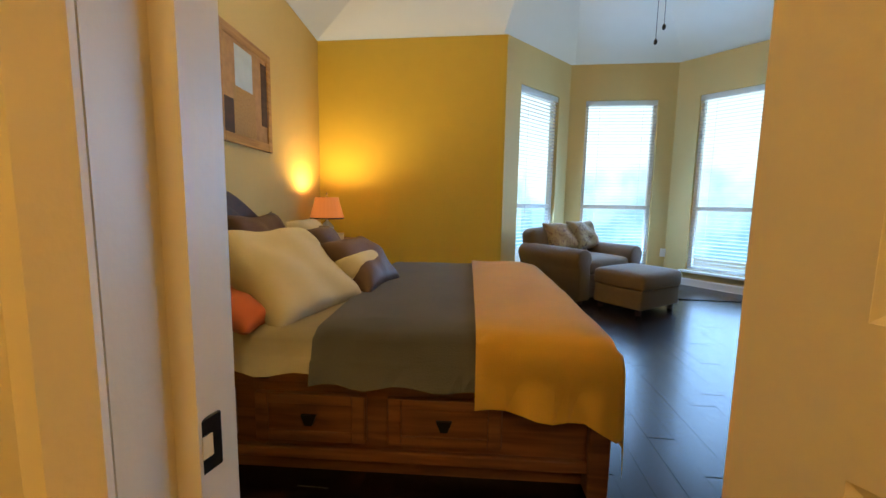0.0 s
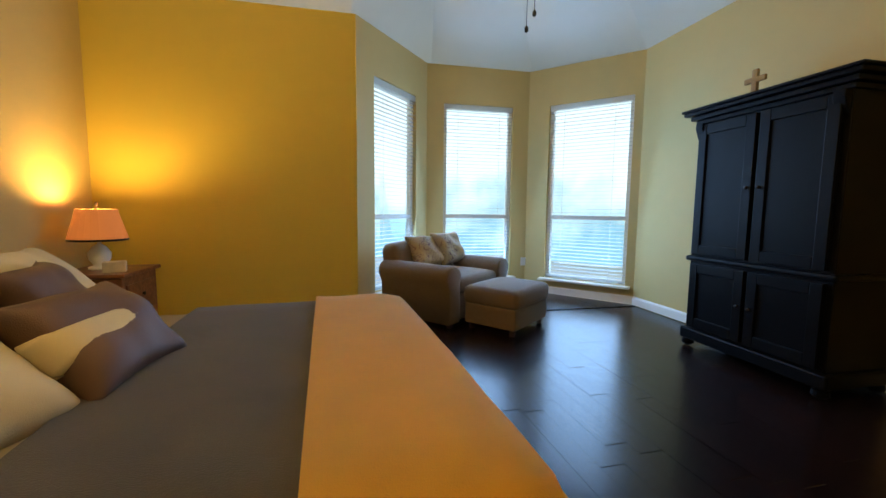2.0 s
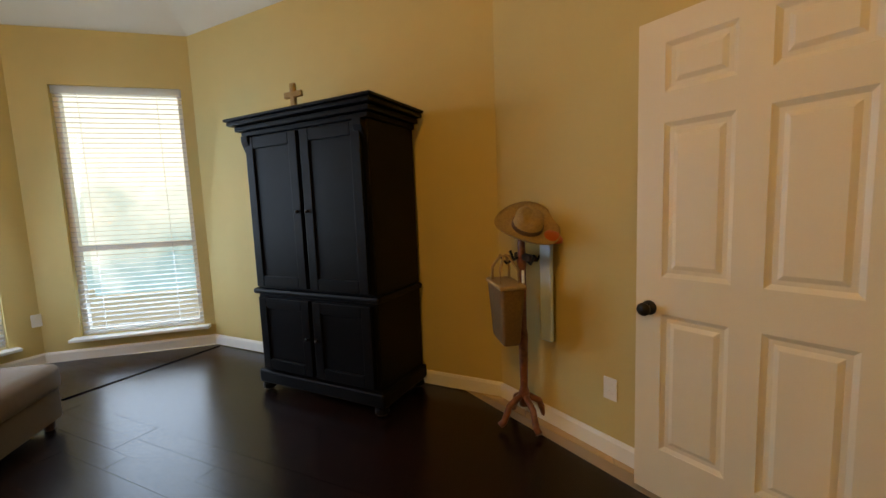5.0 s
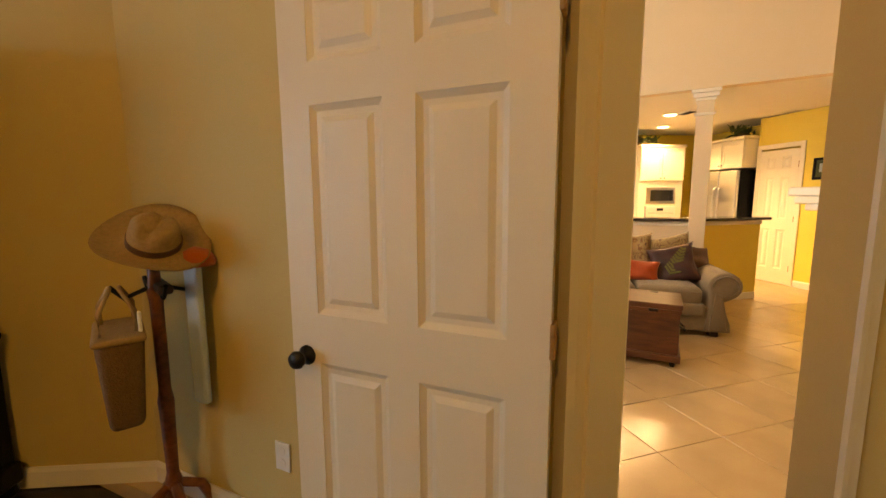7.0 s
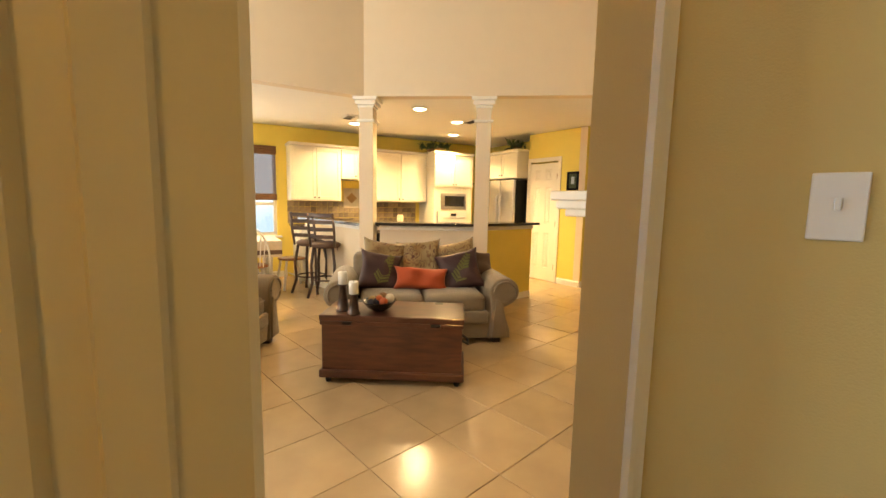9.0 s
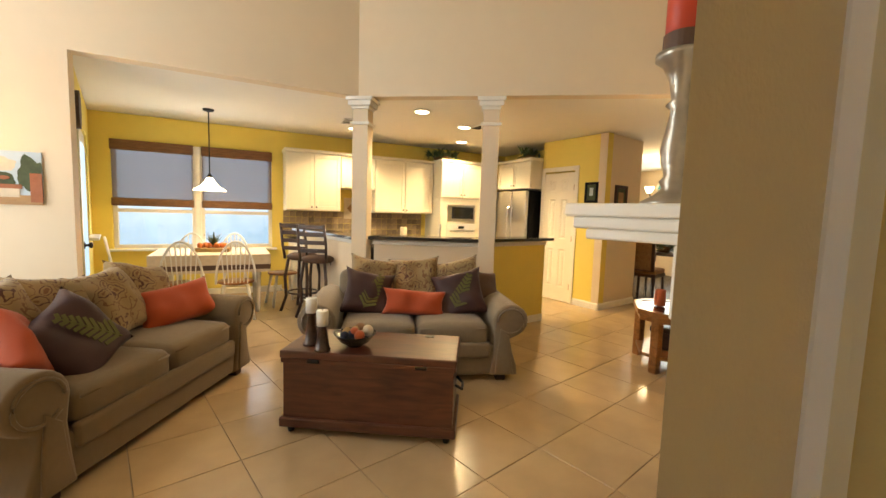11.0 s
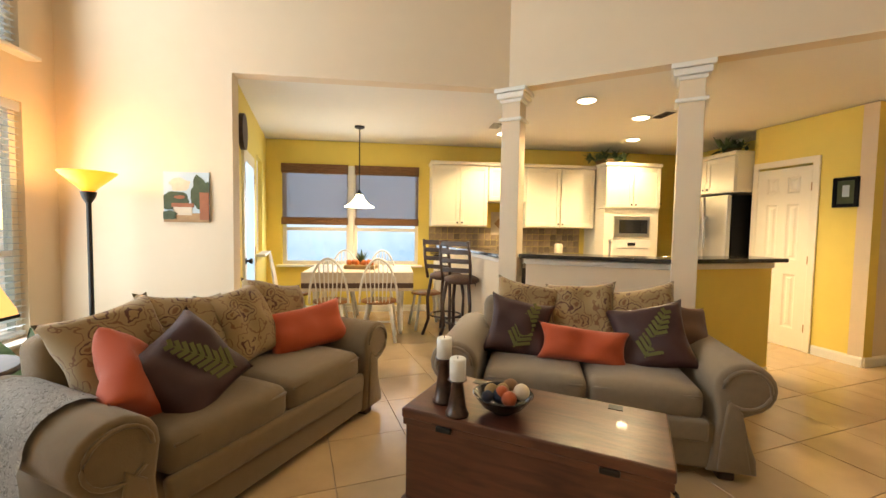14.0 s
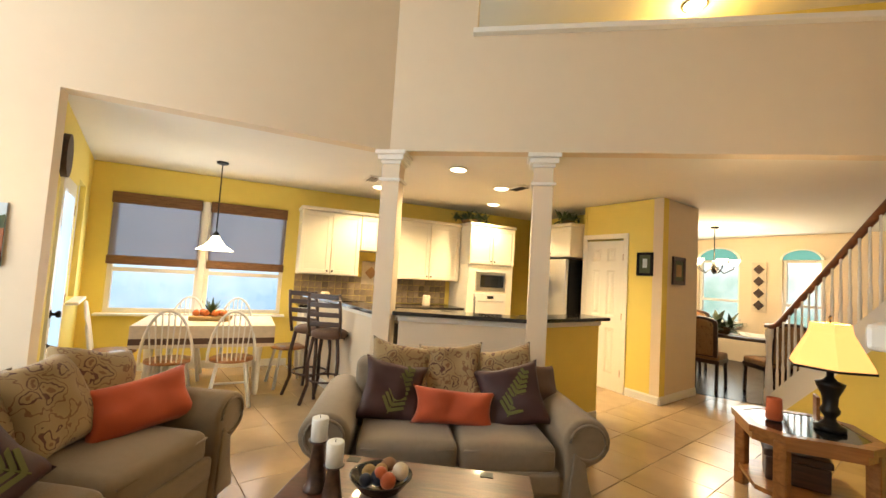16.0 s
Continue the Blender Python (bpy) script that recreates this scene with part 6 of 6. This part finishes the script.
# ---- breakfast nook ----
def nook_table():
    ob = thing("dining_table", (9.38, 0.13, 0), 90, "white breakfast table by the window", "table")
    part("tabletop", box(1.25, 0.80, 0.035, (0, 0, 0.735), 0.01), "wicknl", ob)
    for x in (-0.5, 0.5):
        for y in (-0.3, 0.3):
            part("leg", lathe([(0.022, 0), (0.03, 0.05), (0.035, 0.4), (0.045, 0.55), (0.035, 0.7), (0.04, 0.718)], 14, (x, y, 0)), "wicknl", ob, "", True)
    cl = thing("tablecloth", (9.38, 0.13, 0.754), 90, "beige tablecloth with brown border band", "tablecloth")
    part("cloth_top", box(1.29, 0.84, 0.006, (0, 0, 0.004), 0.002), "pt_pale", cl)
    for y in (-0.42, 0.42):
        f = part("cloth_drop", box(1.29, 0.006, 0.22, (0, y, -0.106)), "pt_pale", cl)
        part("border_band", box(1.292, 0.008, 0.06, (0, y, -0.15)), "brownsatin", f, "brown woven border")
    for x in (-0.645, 0.645):
        f = part("cloth_drop", box(0.006, 0.84, 0.22, (x, 0, -0.106)), "pt_pale", cl)
        part("border_band", box(0.008, 0.842, 0.06, (x, 0, -0.15)), "brownsatin", f, "brown woven border")


nook_table()


def windsor(at_, rz):
    ob = thing("windsor_chair", at_, rz, "white windsor chair with hooped spindle back", "chair", "chairs round the breakfast table")
    part("seat", lathe([(0.17, 0.43), (0.205, 0.44), (0.20, 0.46), (0, 0.455)], 24), "oak", ob, "honey wooden seat", True)
    for sx in (-1, 1):
        for sy in (-1, 1):
            part("leg", tube([(sx * 0.12, sy * 0.12, 0.44), (sx * 0.19, sy * 0.19, 0.0)], 0.018, 8), "wicknl", ob, "", True)
    hoop = [(0.21 * math.cos(a), 0.16 + 0.08 * math.sin(a), 0.45 + 0.50 * math.sin(a)) for a in [math.pi * k / 16 for k in range(17)]]
    part("back_hoop", tube(hoop, 0.013, 8), "wicknl", ob, "", True)
    for k in range(7):
        u = -0.15 + k * 0.05
        zt = 0.45 + 0.50 * math.sqrt(max(0, 1 - (u / 0.21) ** 2))
        part("spindle", tube([(u * 0.8, 0.16, 0.45), (u, 0.16 + 0.08 * (zt - 0.45) / 0.5, zt)], 0.007, 6), "wicknl", ob)
    part("stretcher", tube([(-0.15, 0, 0.2), (0.15, 0, 0.2)], 0.011, 6), "wicknl", ob)
    return ob


wc = windsor((8.84, 0.42, 0), 90)
for x, y, rz in ((8.84, -0.12, 90), (9.95, 0.42, -90), (9.95, -0.12, -90), (9.35, 0.98, 12), (9.42, -0.72, 190)):
    copy_thing(wc, pose(x, y, 0, 0, 0, rz))
ctr = thing("fruit_tray", (9.40, 0.13, 0.762), 80, "wooden tray with orange fruit on the table", "tray")
part("tray", box(0.40, 0.22, 0.05, (0, 0, 0.025), 0.012), "straw", ctr)
for k in range(7):
    part("fruit", lathe([(0.038 * math.sin(math.pi * j / 8), -0.038 * math.cos(math.pi * j / 8)) for j in range(9)], 14, (-0.14 + 0.047 * k, 0.035 * (-1) ** k, 0.08)), "fruit", ctr, "", True)
bm_ = bmesh.new()
rn_ = random.Random(8)
for k in range(26):
    blade(rn_.uniform(0.10, 0.18), 0.03, bm_, pose(0, 0, 0.08, rn_.uniform(40, 85), 0, rn_.uniform(0, 360)), 0.1)
part("green_sprig", bm_, "leaf", ctr)


def pendant():
    ob = thing("pendant_lamp", (9.45, 0.16, HC), 0, "lit pendant lamp with white bell glass shade", "pendant lamp")
    part("canopy", lathe([(0.065, 0.008), (0.06, -0.015), (0.01, -0.03)], 20), "iron", ob)
    part("rod", tube([(0, 0, -0.02), (0, 0, -0.82)], 0.007, 8), "iron", ob)
    part("socket", lathe([(0.012, -0.80), (0.03, -0.82), (0.035, -0.86), (0, -0.865)], 16), "iron", ob)
    part("glass_shade", lathe([(0.035, -0.85), (0.06, -0.90), (0.11, -0.96), (0.19, -1.01), (0.188, -1.015), (0.105, -0.97), (0.055, -0.905), (0.03, -0.86)], 30), "bulbglow", ob, "glowing white glass shade", True)
    bulb("pendant_bulb", (9.45, 0.16, HC - 1.0), 16, WARM, 0.05)


pendant()
for k, (x, y) in enumerate(((7.95, -2.13), (8.42, -3.0), (9.45, -3.55), (9.45, -1.72))):
    dl = thing("recessed_light", (x, y, HC), 0, "lit round recessed ceiling light", "ceiling light", "recessed lights")
    part("trim_ring", lathe([(0.075, 0.006), (0.10, 0.0), (0.10, -0.008), (0.078, -0.008)], 26), "white", dl)
    part("lens", lathe([(0.0, -0.02), (0.06, -0.018), (0.085, -0.009), (0.085, 0.0), (0, 0.0)], 26), "bulbglow", dl)
    lp = new("downlight", bpy.data.lights.new("downlight", "SPOT"))
    lp.data.energy, lp.data.color, lp.data.spot_size, lp.data.spot_blend, lp.data.shadow_soft_size = 150, (1.0, 0.78, 0.48), radians(140), 0.6, 0.07
    lp.location = (x, y, HC - 0.02)
for x, y in ((9.02, -1.5), (8.25, -3.15)):
    vt = thing("ceiling_vent", (x, y, HC), 0, "white slatted ceiling vent", "vent", "ceiling vents")
    part("vent_frame", box(0.30, 0.16, 0.012, (0, 0, -0.004), 0.003), "white", vt)
    for k in range(5):
        part("louvre", box(0.26, 0.008, 0.010, (0, -0.05 + k * 0.025, -0.012)), "iron", vt)
clk = thing("wall_clock", (*at((10.4, 1.58), (7.91, 1.09), 2.30), 2.16), math.degrees(math.atan2(-0.49, -2.49)), "round dark wall clock above the patio door", "clock")
part("clock_face", lathe([(0, 0.03), (0.14, 0.03), (0.14, 0.0), (0, 0)], 30, m=pose(0, 0, 0, -90, 0, 0)), "pt_pale", clk)
part("clock_rim", lathe([(0.14, 0.0), (0.165, 0.0), (0.165, 0.04), (0.14, 0.04)], 30, m=pose(0, 0, 0, -90, 0, 0)), "headwood", clk)
pdr = (10.4, 1.58), (7.91, 1.09)
door_leaf("door_4", at(*pdr, 1.47), at(*pdr, 2.25), 1, "white glazed patio door", mat="cab")
part("door_window", box(0.5, 0.05, 1.3, (0.39, 0, 1.25)), "fence_out", bpy.data.objects["door_4"])
window("window_12", *pdr, 0.55, 1.15, 0.95, 2.15, "small side window of the nook", blind=False)
backdrop("backdrop.006", (11.5, 2.6), (7.9, 2.55), -0.1, 2.5, "fence_out")
towel = thing("wall_towel_bar", (10.38, -4.45, 1.55), 90, "dark red towel hanging on an iron bar", "towel")
part("bar_rod", tube([(-0.2, 0.03, 0.2), (0.2, 0.03, 0.2)], 0.008, 6), "iron", towel)
part("towel_cloth", box(0.24, 0.02, 0.62, (0, 0.03, -0.1), 0.008), "brownsatin", towel)


# ---- hall, stairs and dining room ----
def stairs():
    s0, s1 = Vector((7.05, -6.33)), Vector((5.62, -5.08))
    d = (s1 - s0).normalized()
    rz = math.degrees(math.atan2(d.y, d.x))
    ob = thing("staircase", (*s0, 0), rz, "staircase with white balusters and wooden handrail", "staircase")
    slope, run, n = 0.70, 0.255, 13
    for k in range(n):
        part("tread", box(run + 0.03, 1.0, 0.035, (0.15 + run * (k + 0.5), 0.53, 0.178 * (k + 1) - 0.018), 0.008), "oak", ob)
        part("riser", box(0.02, 1.0, 0.145, (0.15 + run * k, 0.53, 0.178 * k + 0.074)), "white", ob)
    L = run * n
    part("stringer", extrude([(0.05, 0.0), (0.38, 0.0), (0.15 + L, slope * (L - 0.25)), (0.15 + L, slope * L + 0.16), (0.12, 0.2), (0.05, 0.12)], 0.04, "y", m=Matrix.Translation((0, 0.0, 0.002))), "white", ob)
    part("newel_post", lathe([(0.055, 0), (0.055, 0.20), (0.04, 0.23), (0.045, 0.3), (0.028, 0.6), (0.035, 0.85), (0.045, 0.88), (0.045, 0.98), (0.03, 1.0)], 20), "white", ob, "", True)
    rail = [(-0.06, 0, 1.02), (0.05, 0, 1.02), (0.18, 0, 1.05), (0.30, 0, 1.12)] + [(0.30 + 0.3 * k, 0, 1.12 + 0.3 * k * slope) for k in range(1, 11)]
    part("handrail", tube(rail, 0.034, 10), "cherry", ob, "polished reddish handrail", True)
    for k in range(24):
        x = 0.20 + k * 0.128
        zb, zt = slope * max(0, x - 0.1) + 0.14, 1.06 + max(0, x - 0.22) * slope
        b = lathe([(0.016, zb), (0.016, zb + 0.2), (0.02, zb + 0.22), (0.011, zb + 0.32), (0.015, (zb + zt) / 2), (0.010, zt - 0.2), (0.012, zt)], 10, (x, 0, 0))
        part("baluster", b, "white", ob, "", True)
    return ob


stairs()
sd = (Vector((5.62, -5.08)) - Vector((7.05, -6.33))).normalized()
w_a, w_b = (6.75, -6.09), (4.62, -4.22)
wall("wall_under_stairs", w_b, w_a, 0, 0.25, "yellow_wall", thick=0.05)
L_ = span(w_a, w_b)
tri = obj("wall_stair_side", extrude([(0, 0.02), (L_, 0.02), (L_, 0.70 * L_ - 0.02), (0, 0.02 + 0.02)], 0.04, "y"), "yellow_wall")
tri.matrix_world = Matrix.Translation((*w_a, 0)) @ Matrix.Rotation(math.atan2(w_b[1] - w_a[1], w_b[0] - w_a[0]), 4, "Z") @ Matrix.Translation((0, -0.02, 0))
tagged(tri, "yellow wall under the stairs", "wall", kind="structure")


def dining_chair(at_, rz):
    ob = thing("dining_chair", at_, rz, "dark dining chair with striped upholstered back", "chair", "dining room chairs")
    part("seat", soft_box(0.46, 0.46, 0.09, (0, 0, 0.46), 0.03, 0.015), "stripe", ob, "", True)
    part("seat_rail", box(0.47, 0.47, 0.06, (0, 0, 0.395), 0.01), "darkchair", ob)
    for sx in (-1, 1):
        part("leg", tube([(sx * 0.2, -0.2, 0.4), (sx * 0.21, -0.21, 0)], 0.024, 8), "darkchair", ob)
        part("leg", tube([(sx * 0.2, 0.2, 0.4), (sx * 0.21, 0.25, 0)], 0.024, 8), "darkchair", ob)
    arc = [(-0.23, 0.48), (-0.24, 0.95)] + [(0.24 * -math.cos(a), 0.98 + 0.08 * math.sin(a)) for a in [math.pi * k / 10 for k in range(11)]] + [(0.24, 0.95), (0.23, 0.48)]
    part("back_frame", extrude(arc, 0.05, "y", m=pose(0, 0.24, 0, -6, 0, 0), bevel=0.012), "darkchair", ob)
    part("back_pad", extrude([(u * 0.8, 0.5 + (v - 0.48) * 0.9) for u, v in arc], 0.07, "y", m=pose(0, 0.24, 0, -6, 0, 0), bevel=0.015), "stripe", ob, "striped tapestry pad", True)
    return ob


dc = dining_chair((7.98, -6.55, 0), 15)
copy_thing(dc, pose(7.35, -7.0, 0, 0, 0, 60))
copy_thing(dc, pose(8.9, -7.6, 0, 0, 0, 200))
dt = thing("formal_table", (8.25, -7.35, 0), 20, "dark dining table with pale runner", "table")
part("tabletop", box(1.9, 1.0, 0.05, (0, 0, 0.73), 0.012), "darkchair", dt)
for x in (-0.8, 0.8):
    for y in (-0.38, 0.38):
        part("leg", lathe([(0.03, 0), (0.05, 0.1), (0.04, 0.4), (0.055, 0.7)], 12, (x, y, 0)), "darkchair", dt)
rn2 = thing("table_runner", (8.25, -7.35, 0.757), 20, "pale cloth laid over the dining table", "tablecloth")
part("runner_cloth", box(1.7, 0.7, 0.008, (0, 0, 0.004), 0.002), "pt_pale", rn2)
plant("table_arrangement", (8.05, -7.1, 0.766), 0.22, 0.34, 60, "dried leaf arrangement on the dining table", 12)


def chandelier():
    ob = thing("chandelier", (8.5, -7.6, HC), 0, "lit chandelier with white glass cups", "chandelier")
    part("canopy", lathe([(0.07, 0.0), (0.06, -0.03), (0.01, -0.04)], 18), "iron", ob)
    part("stem", tube([(0, 0, -0.03), (0, 0, -0.75)], 0.009, 8), "iron", ob)
    part("hub", lathe([(0, -0.85), (0.04, -0.80), (0.05, -0.72), (0.015, -0.62)], 16), "iron", ob, "", True)
    for k in range(5):
        a = radians(72 * k)
        c, s = math.cos(a), math.sin(a)
        arm = part("arm", tube([(0.03 * c, 0.03 * s, -0.72), (0.15 * c, 0.15 * s, -0.82), (0.28 * c, 0.28 * s, -0.74), (0.30 * c, 0.30 * s, -0.68)], 0.010, 7), "iron", ob, "", True)
        part("glass_cup", lathe([(0.02, -0.68), (0.05, -0.65), (0.085, -0.58), (0.08, -0.58), (0.04, -0.645), (0, -0.67)], 18, (0.30 * c, 0.30 * s, 0)), "bulbglow", arm, "", True)
    bulb("chandelier_bulb", (8.5, -7.6, HC - 0.5), 40, WARM, 0.15)


chandelier()
wl = thing("wall_plaques", (8.72, -9.49, 1.55), 0, "dark diamond-shaped plaque panel between the windows", "wall decoration")
part("backing", box(0.26, 0.015, 1.0, (0, 0.010, 0), 0.003), "pt_pale", wl)
for k in range(4):
    part("diamond", box(0.14, 0.02, 0.14, m=pose(0, 0.022, -0.36 + k * 0.24, 0, 45, 0)), "headwood", wl)
column((6.1, -7.2), 0)
plant("floor_plant", (6.95, 1.85, 0), 0.22, 0.55, 60, "green leafy plant behind the sofa", 17)

lm = at(COL1, COL2, LO + (SPAN - LO) / 2)
tagged(obj("loft_sill", box(SPAN - LO + 0.06, 0.24, 0.05, m=Matrix.Translation((lm[0] + 0.04, lm[1] - 0.03, 3.67)) @ Matrix.Rotation(radians(crz), 4, "Z"), bevel=0.008), "white"), "white ledge of the loft opening", "trim", kind="structure")
# warm ceiling lights: the lobby's assumed, bedroom and loft ones added as unseen fill
for nm, x, y, z, e in (("lobby_light", 1.15, -0.9, 2.51, 13), ("bedroom_fill", 0.75, 1.95, 3.60, 48), ("loft_fill", 7.6, -5.5, HL, 35)):
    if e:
        fl = thing("flush_light", (x, y, z), 0, "added round flush ceiling light, out of view", "ceiling light")
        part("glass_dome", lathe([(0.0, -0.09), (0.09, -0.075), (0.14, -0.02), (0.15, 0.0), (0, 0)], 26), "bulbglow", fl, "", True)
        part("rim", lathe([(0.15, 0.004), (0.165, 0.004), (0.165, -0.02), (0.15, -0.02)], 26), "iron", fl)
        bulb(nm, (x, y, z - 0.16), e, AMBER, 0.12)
floors()
